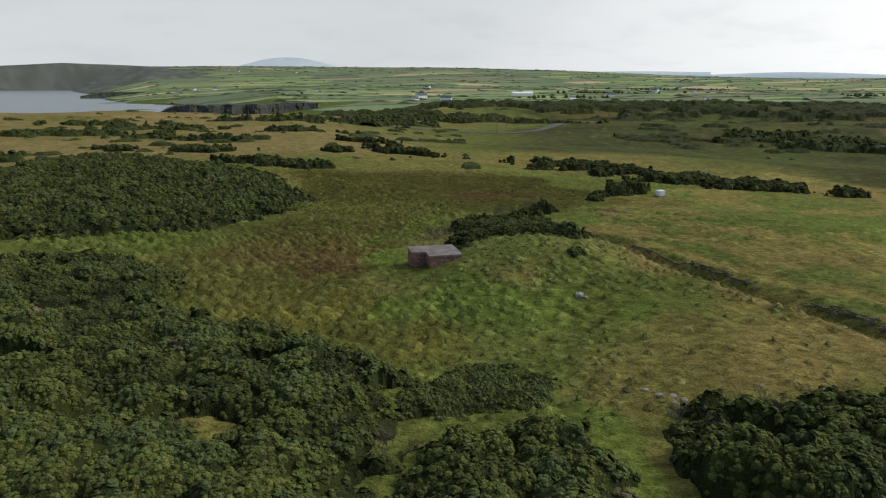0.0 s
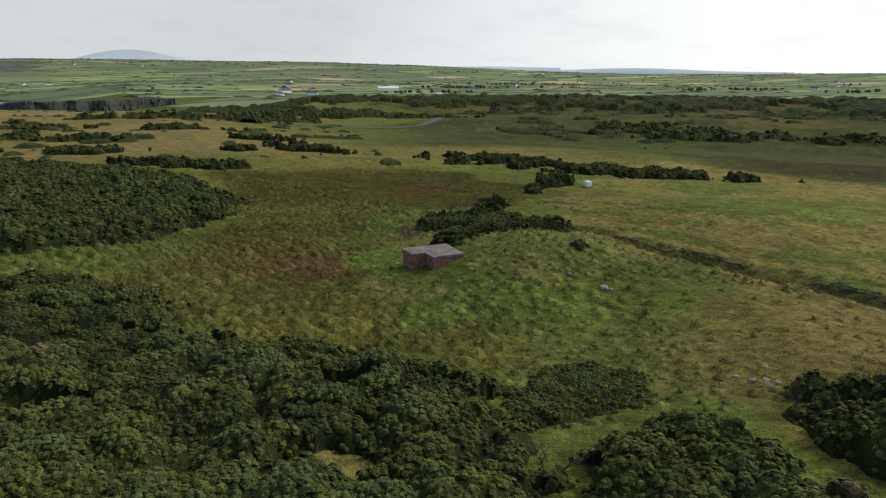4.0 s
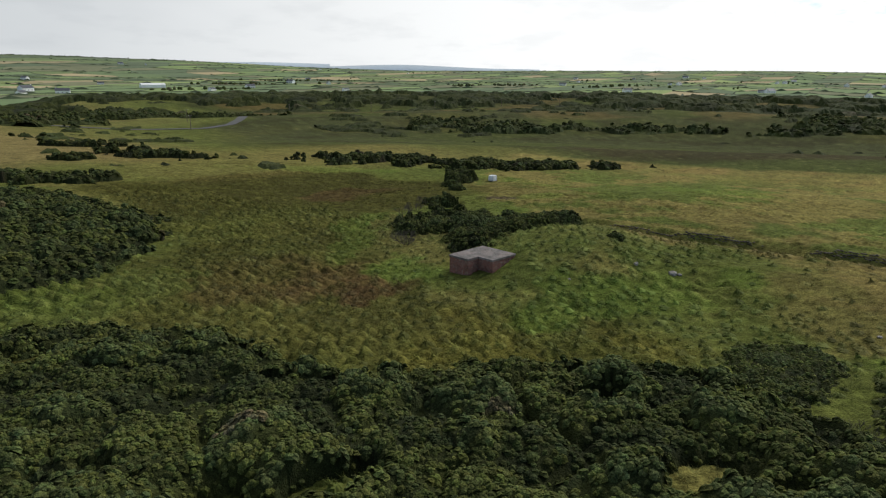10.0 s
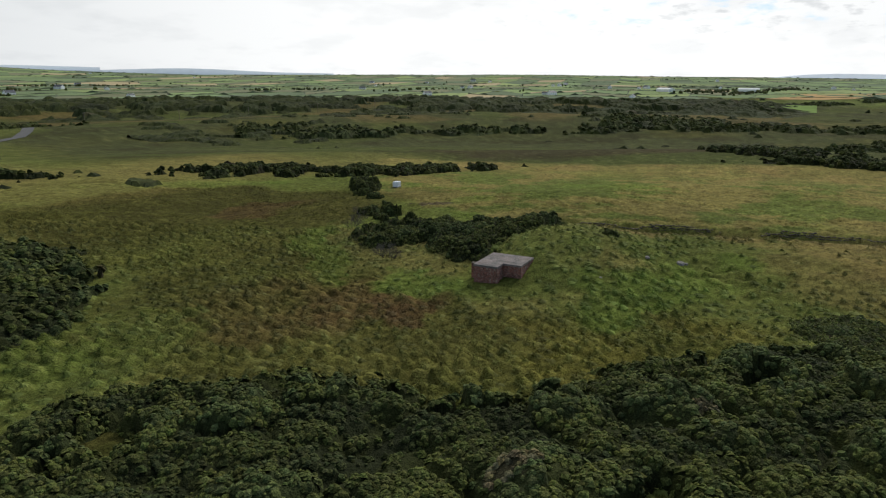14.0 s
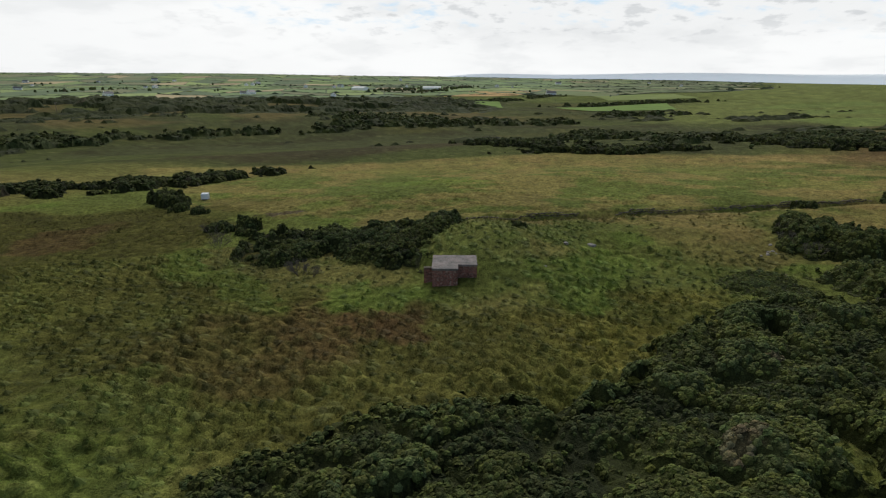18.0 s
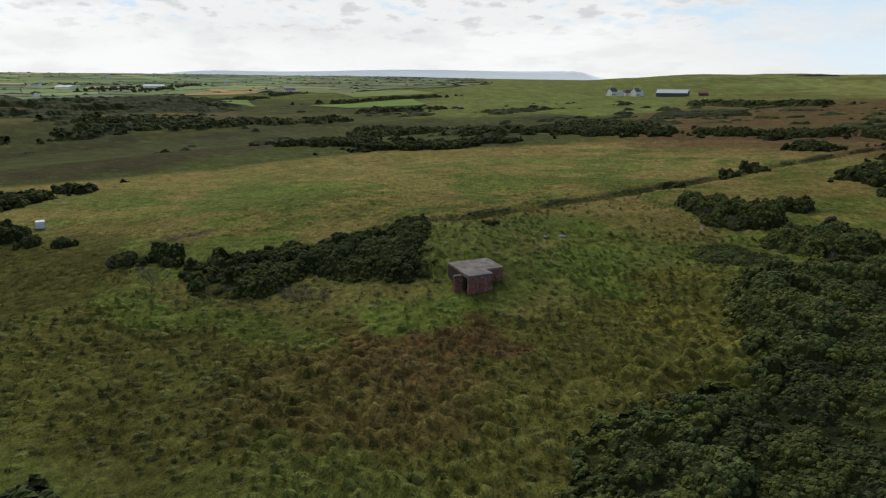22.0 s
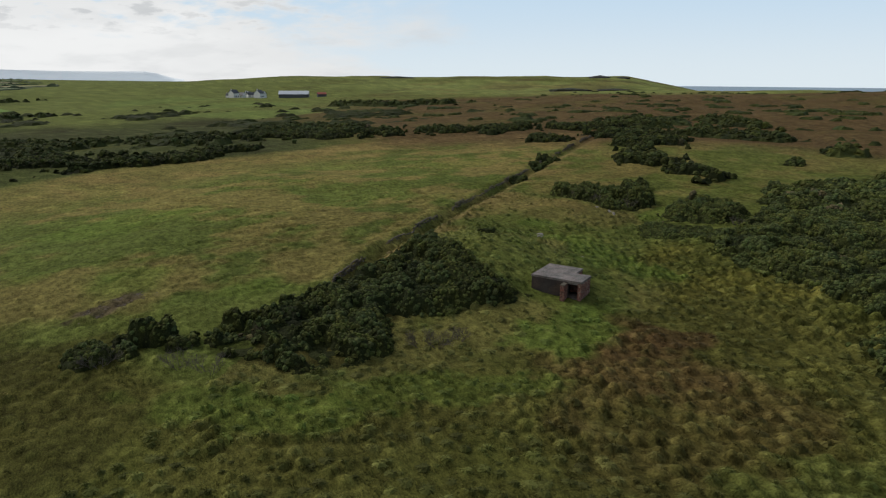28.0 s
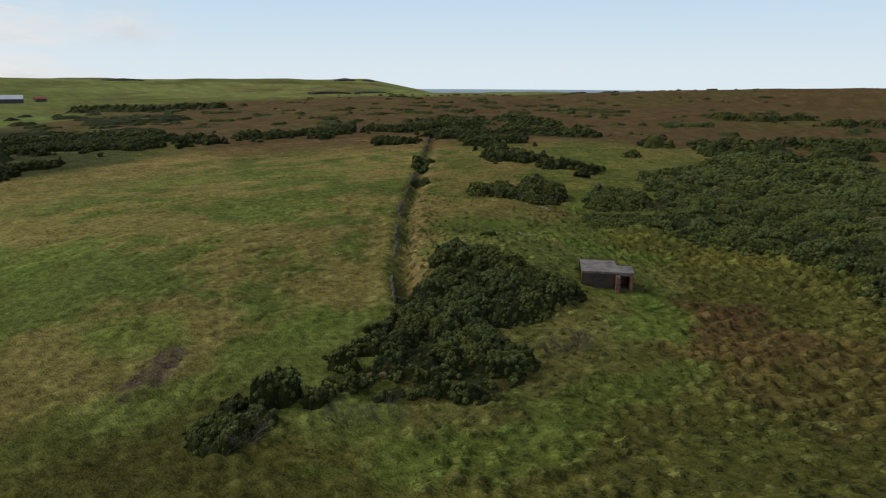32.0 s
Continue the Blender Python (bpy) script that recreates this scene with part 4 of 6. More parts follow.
def gorse_patch(name, mask, x0, x1, y0, y1, step, low, high, label, k=1.0, heads=0.0, head_r=0.34, tint_scale=1.0, kind="stuff", group=""):
    """A stretch of gorse: a woody canopy, its inner shade painted dark under dense heads, that falls to the ground at
    its ragged edge, covered with round leafy heads.
    """
    gx_, gy_ = np.meshgrid(np.arange(x0, x1, step), np.arange(y0, y1, step), indexing="ij")
    gx_ = gx_ + rng.uniform(-0.3, 0.3, gx_.shape) * step
    gy_ = gy_ + rng.uniform(-0.3, 0.3, gy_.shape) * step

    def top(x, y):
        m = np.clip(mask(x, y), 0, 1)
        cn, ta, tb = canopy(x, y, k)
        m = np.clip(m + 3.2 * (tb - 0.5) * m * (1 - m), 0, 1)
        return m, height(x, y) + np.where(m > 0.03, (low + (high - low) * cn * 1.15) * np.clip(m * 1.1 - 0.03, 0, 1) ** 0.7 - 0.1, -0.35), cn, ta, tb

    m, z, cn, ta, tb = top(gx_, gy_)
    ni, nj = gx_.shape
    i_, j_ = np.meshgrid(np.arange(ni - 1), np.arange(nj - 1), indexing="ij")
    quad = np.stack([i_ * nj + j_, (i_ + 1) * nj + j_, (i_ + 1) * nj + j_ + 1, i_ * nj + j_ + 1], 2).reshape(-1, 4)
    quad = quad[(m.ravel()[quad] > 0.03).any(1)]
    if not len(quad):
        return None
    used, inv = np.unique(quad, return_inverse=True)
    quad = inv.reshape(-1, 4)
    v = np.stack([gx_, gy_, z], 2).reshape(-1, 3)[used]

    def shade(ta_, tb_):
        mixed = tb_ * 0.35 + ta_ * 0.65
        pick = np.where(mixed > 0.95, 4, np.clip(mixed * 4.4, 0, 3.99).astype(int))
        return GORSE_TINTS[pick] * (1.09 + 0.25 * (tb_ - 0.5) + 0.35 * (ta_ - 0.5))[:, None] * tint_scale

    # canopy under dense heads darkened so the gaps look shaded
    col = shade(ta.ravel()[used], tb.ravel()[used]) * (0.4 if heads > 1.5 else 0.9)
    tri = np.concatenate([quad[:, [0, 1, 2]], quad[:, [0, 2, 3]]])
    if heads:
        n = int((x1 - x0) * (y1 - y0) * heads)
        x, y = rng.uniform(x0, x1, n), rng.uniform(y0, y1, n)
        m, z, cn, ta, tb = top(x, y)
        keep = (m > 0.12) & (rng.random(n) < 0.05 + 2.4 * (cn - 0.1))
        x, y, z, cn, ta, tb = x[keep], y[keep], z[keep], cn[keep], ta[keep], tb[keep]
        e = 0.35 * head_r / 0.34
        slope = np.column_stack([z - top(x + e, y)[1], z - top(x, y + e)[1], np.full(len(x), e)])
        slope[:, 2] += 0.35 * np.linalg.norm(slope[:, :2], axis=1)
        slope /= np.linalg.norm(slope, axis=1)[:, None]
        size = head_r * rng.uniform(0.5, 1.35, len(x)) ** 1.2
        hue = shade(ta, tb) * rng.uniform(0.72, 1.32, (len(x), 1)) * np.column_stack([rng.uniform(0.92, 1.12, len(x)), np.ones(len(x)), rng.uniform(0.85, 1.15, len(x))])
        which = rng.integers(0, len(HEADS), len(x))
        vs_, ts_, cs_, off_ = [v], [tri], [col], len(v)
        for q, (tv, tf) in enumerate(HEADS):
            s = which == q
            v2, f2 = scatter_on(tv, tf, np.column_stack([x[s], y[s], z[s]]), slope[s], rng.uniform(0, 6.28, s.sum()), size[s])
            vs_.append(v2)
            ts_.append(f2 + off_)
            cs_.append(np.repeat(hue[s], len(tv), 0))
            off_ += len(v2)
        v, tri, col = np.concatenate(vs_), np.concatenate(ts_), np.concatenate(cs_)
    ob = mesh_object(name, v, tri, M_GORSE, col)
    return tagged(ob, label, "bush", group, kind)


def poly_mask(poly, rough, seed, soft=1.1):
    return lambda x, y: inside(poly, x, y, rough, soft, seed)


def west_holes(x, y):
    holes = sstep(0.5, 0.95, lump(x, y, 4.0, 8.0)) + blob(x, y, -14, 33, 3.5, 1.6) + blob(x, y, -12, 42, 2.5, 1.2) + blob(x, y, -30, 42, 3, 1.5) + sstep(12, -2, y) * sstep(-0.25, 0.2, lump(x, y, 7.0, 9.0))
    return 1 - np.clip(holes, 0, 1)


west = lambda x, y: inside(THICKET_WEST, x, y, 2.4, 2.2, 1.0) * west_holes(x, y)
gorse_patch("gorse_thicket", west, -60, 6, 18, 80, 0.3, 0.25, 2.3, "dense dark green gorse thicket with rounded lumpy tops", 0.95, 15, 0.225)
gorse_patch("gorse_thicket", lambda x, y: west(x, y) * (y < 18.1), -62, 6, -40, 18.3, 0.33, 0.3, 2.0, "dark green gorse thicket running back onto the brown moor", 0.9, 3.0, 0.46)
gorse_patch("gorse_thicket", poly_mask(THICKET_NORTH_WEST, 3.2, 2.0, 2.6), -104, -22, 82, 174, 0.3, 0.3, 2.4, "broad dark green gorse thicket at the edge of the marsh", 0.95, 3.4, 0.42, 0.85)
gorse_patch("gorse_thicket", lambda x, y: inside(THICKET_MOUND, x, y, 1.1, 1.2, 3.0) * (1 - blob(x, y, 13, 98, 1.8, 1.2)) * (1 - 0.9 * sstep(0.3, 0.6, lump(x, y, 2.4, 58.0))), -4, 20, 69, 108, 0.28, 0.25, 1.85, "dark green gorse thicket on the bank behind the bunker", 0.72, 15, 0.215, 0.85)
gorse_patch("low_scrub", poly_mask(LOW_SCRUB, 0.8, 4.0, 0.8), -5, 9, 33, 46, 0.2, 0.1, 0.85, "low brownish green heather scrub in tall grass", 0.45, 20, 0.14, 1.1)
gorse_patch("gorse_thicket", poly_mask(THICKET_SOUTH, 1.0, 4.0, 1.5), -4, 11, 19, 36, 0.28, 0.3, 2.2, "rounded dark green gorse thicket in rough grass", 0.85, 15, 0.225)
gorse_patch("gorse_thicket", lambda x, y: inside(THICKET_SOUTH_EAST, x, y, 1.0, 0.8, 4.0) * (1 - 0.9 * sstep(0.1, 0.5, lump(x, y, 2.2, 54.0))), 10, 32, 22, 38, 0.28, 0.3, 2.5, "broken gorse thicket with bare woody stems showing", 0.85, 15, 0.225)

def woody_stems(parent, x, y, r, h, seed):
    q = random.Random(seed)
    for _ in range(3):
        a = q.uniform(0, 6.28)
        bm = bmesh.new()
        p0 = Vector((x + 0.2 * math.cos(a), y + 0.2 * math.sin(a), float(height(x, y)) - 0.1))
        d = Vector((math.cos(a) * 0.7, math.sin(a) * 0.7, 1)).normalized()
        wd, ring = 0.07, None
        for s in range(5):
            now = [bm.verts.new(p0 + Vector((math.cos(t), math.sin(t), 0)) * wd) for t in (0, 1.57, 3.14, 4.71)]
            if ring:
                for k in range(4):
                    bm.faces.new((ring[k], ring[(k + 1) % 4], now[(k + 1) % 4], now[k]))
            ring = now
            d = (d + Vector((q.uniform(-0.4, 0.4), q.uniform(-0.4, 0.4), 0))).normalized()
            p0 = p0 + d * h * 0.17
            wd *= 0.75
        part("stem", bm, M_TWIG, parent, "bare grey woody stem")


for bx, by, br, bh in BUSHES:
    leaves = gorse_patch("foliage", lambda x, y: sstep(0.0, 0.5, 1.0 - np.hypot(x - bx, y - by) / br + 0.35 * lump(x, y, br * 0.4, bx)), bx - br * 1.9, bx + br * 1.9, by - br * 1.9, by + br * 1.9, 0.16 if by > 15 else 0.25, bh * 0.35, bh * 1.45,
                         "", max(0.4, min(0.75, br / 4)), 16 if by > 15 else 5, 0.2 if by > 15 else 0.4, 0.9, "part")
    if leaves is None:
        continue
    for key in ("category", "kind"):
        del leaves[key]
    bush = new("gorse_bush")
    leaves.parent = bush
    woody_stems(bush, bx, by, br, bh, int(bx * 10 + by))
    tagged(bush, "low spreading gorse bush in rough grass" if bh < 1.2 else "rounded dark green gorse bush standing alone in rough grass", "bush", "single gorse bushes")

for stands, step, k, low, high, heads in ((STANDS_NEAR, 0.6, 0.95, 0.1, 2.0, 1.6), (STANDS_MID, 1.0, 1.4, 0.1, 2.5, 0.45), (STANDS_FAR, 1.6, 2.2, 0.1, 3.8, 0.13)):
    for sx, sy, rx, ry, turn in stands:
        c, s = math.cos(radians(turn)), math.sin(radians(turn))

        def ragged(x, y):
            u, v = ((x - sx) * c + (y - sy) * s) / rx, (-(x - sx) * s + (y - sy) * c) / ry
            return sstep(0.0, 0.45, 0.98 - np.hypot(u, v) + 0.7 * lump(x, y, max(3.0, ry * 0.6), 55.0) + 0.6 * lump(x, y, 2.2 * k, 56.0))

        ex, ey = 1.5 * math.hypot(rx * c, ry * s) + 2, 1.5 * math.hypot(rx * s, ry * c) + 2
        gorse_patch("gorse_stand", ragged, sx - ex, sx + ex, sy - ey, sy + ey, step, low, high, "ragged stand of dark gorse among rough grass", k, heads, 0.62 * k, 0.66)


def ridge_mask(x, y):
    d, b = np.hypot(x, y - 70), np.degrees(np.arctan2(x, y - 70))
    return sstep(530, 600, d) * (1 - sstep(740, 800, d)) * sstep(-15, -8, b) * (1 - sstep(72, 82, b)) * sstep(-0.35, 0.0, lump(x, y, 34.0, 24.0) + 0.5 * lump(x, y, 9.0, 25.0))


gorse_patch("ridge_scrub", ridge_mask, -220, 800, 160, 875, 3.0, 0.3, 7.0, "long dark ridge of scrub and gorse beyond the valley", 4.5, 0, 1.0, 0.5)
# scattered low bushes on the moor, the heath and the field
gorse_patch("moor_scrub", lambda x, y: sstep(0.72, 0.86, lump(x, y, 5.5, 26.0) + 0.4 * lump(x, y, 60.0, 27.0)) * sstep(-25, -50, y), -110, 300, -420, -30, 1.1, 0.2, 1.5, "scattered low dark bushes on open moor", 1.3, 0, 1.0, 0.7)
gorse_patch("heath_scrub", lambda x, y: sstep(0.66, 0.85, lump(x, y, 6.0, 28.0) + 0.25 * lump(x, y, 50.0, 29.0)), -230, 10, 165, 470, 1.1, 0.2, 1.5, "scattered low dark bushes on dry heath", 1.3, 0, 1.0, 0.65)
gorse_patch("valley_scrub", lambda x, y: sstep(0.62, 0.8, lump(x, y, 10.0, 30.0) + 0.6 * lump(x, y, 70.0, 31.0) - 0.1) * sstep(165, 195, x + 0.2 * y), 100, 560, -140, 520, 2.0, 0.2, 2.4, "scattered dark bushes in the rough valley", 2.0, 0, 1.0, 0.5)


# ---- grass ----
def tuft_template(blades, seed, spread, droop):
    """A tuft of narrow leaning blades, unit height."""
    r = np.random.default_rng(seed)
    vs, fs, lum = [], [], []
    for k in range(blades):
        a = 2 * math.pi * k / blades + r.normal(0, 0.5)
        e, side = np.array((math.cos(a), math.sin(a), 0)), np.array((-math.sin(a), math.cos(a), 0))
        root = e * 0.28 * r.random()
        wd, tone = r.uniform(0.022, 0.05), r.uniform(0.85, 1.15)
        tip = root + e * spread * r.uniform(0.3, 1.1) + side * r.normal(0, 0.15) + np.array((0, 0, r.uniform(0.6, 1.0) * (1 - droop * r.random())))
        b = len(vs)
        vs += [tuple(root - side * wd), tuple(root + side * wd), tuple(tip)]
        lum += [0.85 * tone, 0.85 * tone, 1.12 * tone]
        fs.append((b, b + 1, b + 2))
    return np.array(vs), np.array(fs), np.array(lum)


RUSHES = [tuft_template(14, 60 + k, 0.55, 0.3) for k in range(3)]
SWARD = [tuft_template(12, 70 + k, 1.25, 0.7) for k in range(3)]


def sow(name, n, xr, yr, templates, low, high, wide, keep_fn, label, lean=0.35, gain=1.0, dry=0.0):
    x, y = rng.uniform(*xr, n), rng.uniform(*yr, n)
    k = keep_fn(x, y)
    x, y = x[k], y[k]
    u, v = bunker_uv(x, y)
    k = (thicket_cover(x, y) < 0.5) & ~((u > -1.9) & (u < 3.9) & (v > -0.25) & (v < 4.9) & ((u > -0.2) | (v > 1.7))) & (np.abs(wall_distance(x, y) - 0.0) > 0.5)
    x, y = x[k], y[k]
    col, mound = tussock_tint(x, y)
    z = height(x, y) + 0.8 * mound - 0.06
    la0 = 2.4 + 0.6 * lump(x, y, 12.0, 28.0)
    px, py = x + 0.32 * mound * np.cos(la0), y + 0.32 * mound * np.sin(la0)
    col = col * rng.uniform(0.75, 1.25, (len(x), 1)) * np.column_stack([rng.uniform(0.9, 1.12, len(x)), np.ones(len(x)), rng.uniform(0.85, 1.15, len(x))]) * gain
    if dry:
        straw = (dry * sstep(-0.1, 0.7, lump(x * 0.85 + y * 0.5, (y * 0.85 - x * 0.5) * 1.8, 5.0, 65.0)) * rng.uniform(0.4, 1.0, len(x)))[:, None]
        col = col * (1 - straw) + straw * OCHRE
    which = rng.integers(0, len(templates), len(x))
    clumpy = 0.75 + 0.35 * lump(x, y, 1.6, 27.0)
    size, tall = wide * rng.uniform(0.7, 1.3, len(x)) * clumpy, rng.uniform(low, high, len(x)) * clumpy
    la = 0.6 * lump(x, y, 12.0, 28.0) + 2.4 + rng.normal(0, 0.9, len(x))
    lean_v = np.column_stack([np.cos(la), np.sin(la)]) * (lean * tall)[:, None]
    vv, ff, tt, off = [], [], [], 0
    for q, (tv, tf, tl) in enumerate(templates):
        s = which == q
        v, f = scatter(tv, tf, np.column_stack([px[s], py[s], z[s]]), rng.uniform(0, 6.28, s.sum()), size[s], tall[s], lean_v[s])
        vv.append(v)
        ff.append(f + off)
        tt.append((col[s][:, None, :] * tl[None, :, None]).reshape(-1, 3))
        off += len(v)
    ob = mesh_object(name, np.concatenate(vv), np.concatenate(ff), M_GRASS, np.concatenate(tt))
    return tagged(ob, label, "grass", kind="stuff")


in_marsh = lambda x, y: inside(MARSH, x, y, 2.5, 0, 15.0) > 0.5
sow("marsh_rushes", 62000, (-48, 34), (38, 165), RUSHES, 0.25, 0.55, 0.5, lambda x, y: in_marsh(x, y) & (rng.random(len(x)) < np.where(y < 112, 1.0, 0.3)), "olive and russet rushes and tussock grass in the marsh", 0.45, 1.15)
sow("rough_grass", 80000, (-58, 60), (0, 124), SWARD, 0.20, 0.40, 0.5, lambda x, y: ~in_marsh(x, y) & (wall_distance(x, y) < 0) & (rng.random(len(x)) < np.where(y < 35, 0.5, 1.0)), "rough green tussocky grass on the mound and banks", 0.8, 1.2, 0.35)
sow("pasture_grass", 36000, (14, 100), (-5, 135), SWARD, 0.14, 0.32, 0.5, lambda x, y: (wall_distance(x, y) > 0) & (lump(x, y, 1.5, 66.0) > -0.1) & (inside(FIELD_RIM + WALL[::-1] + [(16, 120)], x, y) > 0.5), "grazed pasture grass with dry ochre streaks", 0.8, 1.15, 0.65)


def tussock_template(seed, blades=50):
    """One tussock of unit radius and height: a mop of matted grass, its sides combed into strands, with finer blades that hang over and stand up."""
    r = np.random.default_rng(seed)
    vs, fs, lum = [], [], []
    seg, rings = 9, ((1.0, -0.15), (0.82, 0.35), (0.46, 0.78))
    strand = r.uniform(0.84, 1.16, seg)
    for q, (w, z) in enumerate(rings):
        for a in range(seg):
            t = 2 * math.pi * (a + 0.35 * q) / seg
            g = w * r.uniform(0.66, 1.3)
            vs.append((math.cos(t) * g, math.sin(t) * g, z + r.uniform(-0.06, 0.06)))
            # rim darker, crown lighter: thatch tone with side shade painted in
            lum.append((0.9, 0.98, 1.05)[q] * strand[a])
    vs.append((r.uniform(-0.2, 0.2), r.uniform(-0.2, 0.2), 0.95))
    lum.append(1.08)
    for q in range(2):
        for a in range(seg):
            a0, a1, b0, b1 = q * seg + a, q * seg + (a + 1) % seg, (q + 1) * seg + a, (q + 1) * seg + (a + 1) % seg
            fs += [(a0, a1, b1), (a0, b1, b0)]
    fs += [(2 * seg + a, 2 * seg + (a + 1) % seg, 3 * seg) for a in range(seg)]
    for k in range(blades):
        a = r.uniform(0, 6.283)
        e, side = np.array((math.cos(a), math.sin(a), 0)), np.array((-math.sin(a), math.cos(a), 0))
        if k % 3:
            root, tip = e * r.uniform(0.1, 0.6) + np.array((0, 0, r.uniform(0.7, 1.0))), e * r.uniform(0.9, 1.6) + np.array((0, 0, r.uniform(0.0, 0.4)))
        else:
            root, tip = e * r.uniform(0.0, 0.4) + np.array((0, 0, 0.8)), e * r.uniform(0.3, 0.9) + np.array((0, 0, r.uniform(1.2, 1.7)))
        tip, wd, tone, b = tip + side * r.normal(0, 0.25), r.uniform(0.03, 0.07), r.uniform(0.9, 1.15), len(vs)
        vs += [tuple(root - side * wd), tuple(root + side * wd), tuple(tip)]
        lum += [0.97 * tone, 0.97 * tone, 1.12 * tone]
        fs.append((b, b + 1, b + 2))
    return np.array(vs), np.array(fs), np.array(lum)


TUSSOCKS = [tussock_template(110 + k) for k in range(4)]
ku, kv = (g_.ravel() for g_ in np.meshgrid(np.arange(-46, 40), np.arange(30, 122), indexing="ij"))
hh_ = (ku * 374761393 + kv * 668265263 + 5 * 974711) & 0xFFFFFFFF
hh_ = ((hh_ ^ (hh_ >> 13)) * 1274126177) & 0xFFFFFFFF
tx, ty = (ku + (hh_ & 0x3FF) / 1023) * 1.15, (kv + ((hh_ >> 10) & 0x3FF) / 1023) * 1.15
shift = 0.3 * lump(tx, ty, 1.1, 33.0)
tx, ty = tx - shift, ty + shift
u, v = bunker_uv(tx, ty)
ok = (rng.random(len(tx)) < np.clip(0.8 + 0.5 * lump(tx, ty, 6.0, 35.0), 0.3, 1) * (1 - 0.75 * blob(tx, ty, 21, 46, 10, 16, 15, 0.3))) & (thicket_cover(tx, ty) < 0.5) & (wall_distance(tx, ty) < -1.2) & ~((u > -2.6) & (u < 4.5) & (v > -1.0) & (v < 5.6))
tx, ty = tx[ok], ty[ok]
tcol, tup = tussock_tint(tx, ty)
tall = np.minimum(tup * 0.8, 0.34) + 0.2
tcol = tcol * np.where(rng.random(len(tx)) < 0.45, 0.76, 1.15)[:, None] * rng.uniform(0.85, 1.15, (len(tx), 1))
lean_a = 2.4 + 0.6 * lump(tx, ty, 12.0, 28.0)
lean_v = np.column_stack([np.cos(lean_a), np.sin(lean_a)]) * (0.5 * tall)[:, None]
which = rng.integers(0, 4, len(tx))
vv, ff, tt, off = [], [], [], 0
for k, (tv, tf, tl) in enumerate(TUSSOCKS):
    s = which == k
    v, f = scatter(tv, tf, np.column_stack([tx[s], ty[s], height(tx[s], ty[s]) - 0.04]), rng.uniform(0, 6.28, s.sum()), rng.uniform(0.26, 0.58, s.sum()), tall[s] * rng.uniform(0.7, 1.3, s.sum()), lean_v[s])
    vv.append(v)
    ff.append(f + off)
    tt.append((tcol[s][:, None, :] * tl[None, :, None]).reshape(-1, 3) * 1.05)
    off += len(v)
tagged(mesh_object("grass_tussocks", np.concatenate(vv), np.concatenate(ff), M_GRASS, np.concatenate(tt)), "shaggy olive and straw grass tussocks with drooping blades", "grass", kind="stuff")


# ---- the brick bunker ----
def brick_wall(name, u0, v0, u1, v1, z0, z1, parent, label="", rough=0.012, mat=None):
    """A straight length of brickwork with brick-sized texture coordinates and slightly worn edges."""
    bm = bmesh.new()
    box(bm, u0, v0, z0, u1, v1, z1)
    bmesh.ops.subdivide_edges(bm, edges=bm.edges[:], cuts=3, use_grid_fill=True)
    uv = bm.loops.layers.uv.new("uv")
    for f in bm.faces:
        n = f.normal
        for l in f.loops:
            c = l.vert.co
            l[uv].uv = (c.x + 0.11 * (abs(n.x) > 0.5), c.z) if abs(n.y) > 0.5 else ((c.y, c.z) if abs(n.x) > 0.5 else (c.x, c.y))
    for v in bm.verts:
        v.co += Vector(noise.noise_vector(v.co * 2.3)) * rough
    return part(name, bm, mat or M_BRICK, parent, label)


bunker = new("brick_bunker")
bunker.matrix_world = pose(BUNKER_O[0], BUNKER_O[1], 0, 0, 0, BUNKER_TURN)
tagged(bunker, "red brick bunker with flat concrete roof, sunk in grass", "bunker")
Z0, ZW, ZT = -1.7, 0.68, 0.90
brick_wall("south_wall", 0, 0, 3.65, 0.35, Z0, ZW, bunker)
brick_wall("east_wall", 3.30, 0.352, 3.648, 4.248, Z0, ZW, bunker)
brick_wall("west_wall", 0.002, 0.352, 0.35, 2.35, Z0, ZW, bunker)
brick_wall("porch_south_wall", -1.6, 2.0, 0, 2.35, Z0, ZW, bunker)
brick_wall("porch_west_wall", -1.598, 2.352, -1.25, 4.6, Z0, ZW, bunker, "red brick wall with pale lime stains")
brick_wall("north_wall", -0.2, 4.25, 3.65, 4.6, Z0, ZW, bunker, "dark damp-stained rendered wall", mat=M_DAMP)
brick_wall("blast_wall", -0.22, 4.603, 0.2, 5.5, Z0, 0.50, bunker, "low projecting brick wall beside the doorway", 0.02)
bm = bmesh.new()
box(bm, -1.25, 4.28, 0.50, -0.2, 4.58, ZW)
part("lintel", bm, M_CONCRETE, bunker, "concrete lintel over the open doorway")
bm = bmesh.new()
box(bm, -0.25, 4.61, 0.502, 0.23, 5.53, 0.60, 0.03)
for v in bm.verts:
    v.co += Vector(noise.noise_vector(v.co * 4)) * 0.04
part("coping", bm, M_STONE_J, bunker, "crumbling mortar coping")
bm = bmesh.new()
outline = [(-1.66, 1.94), (-0.06, 1.94), (-0.06, -0.06), (3.71, -0.06), (3.71, 4.66), (-1.66, 4.66)]
low = [bm.verts.new((u, v, ZW + 0.003)) for u, v in outline]
f = bm.faces.new(low)
top = bmesh.ops.extrude_face_region(bm, geom=[f])
for v in top["geom"]:
    if isinstance(v, bmesh.types.BMVert):
        v.co.z = ZT
bmesh.ops.recalc_face_normals(bm, faces=bm.faces[:])
bmesh.ops.bevel(bm, geom=bm.edges[:], offset=0.025, segments=2, affect="EDGES")
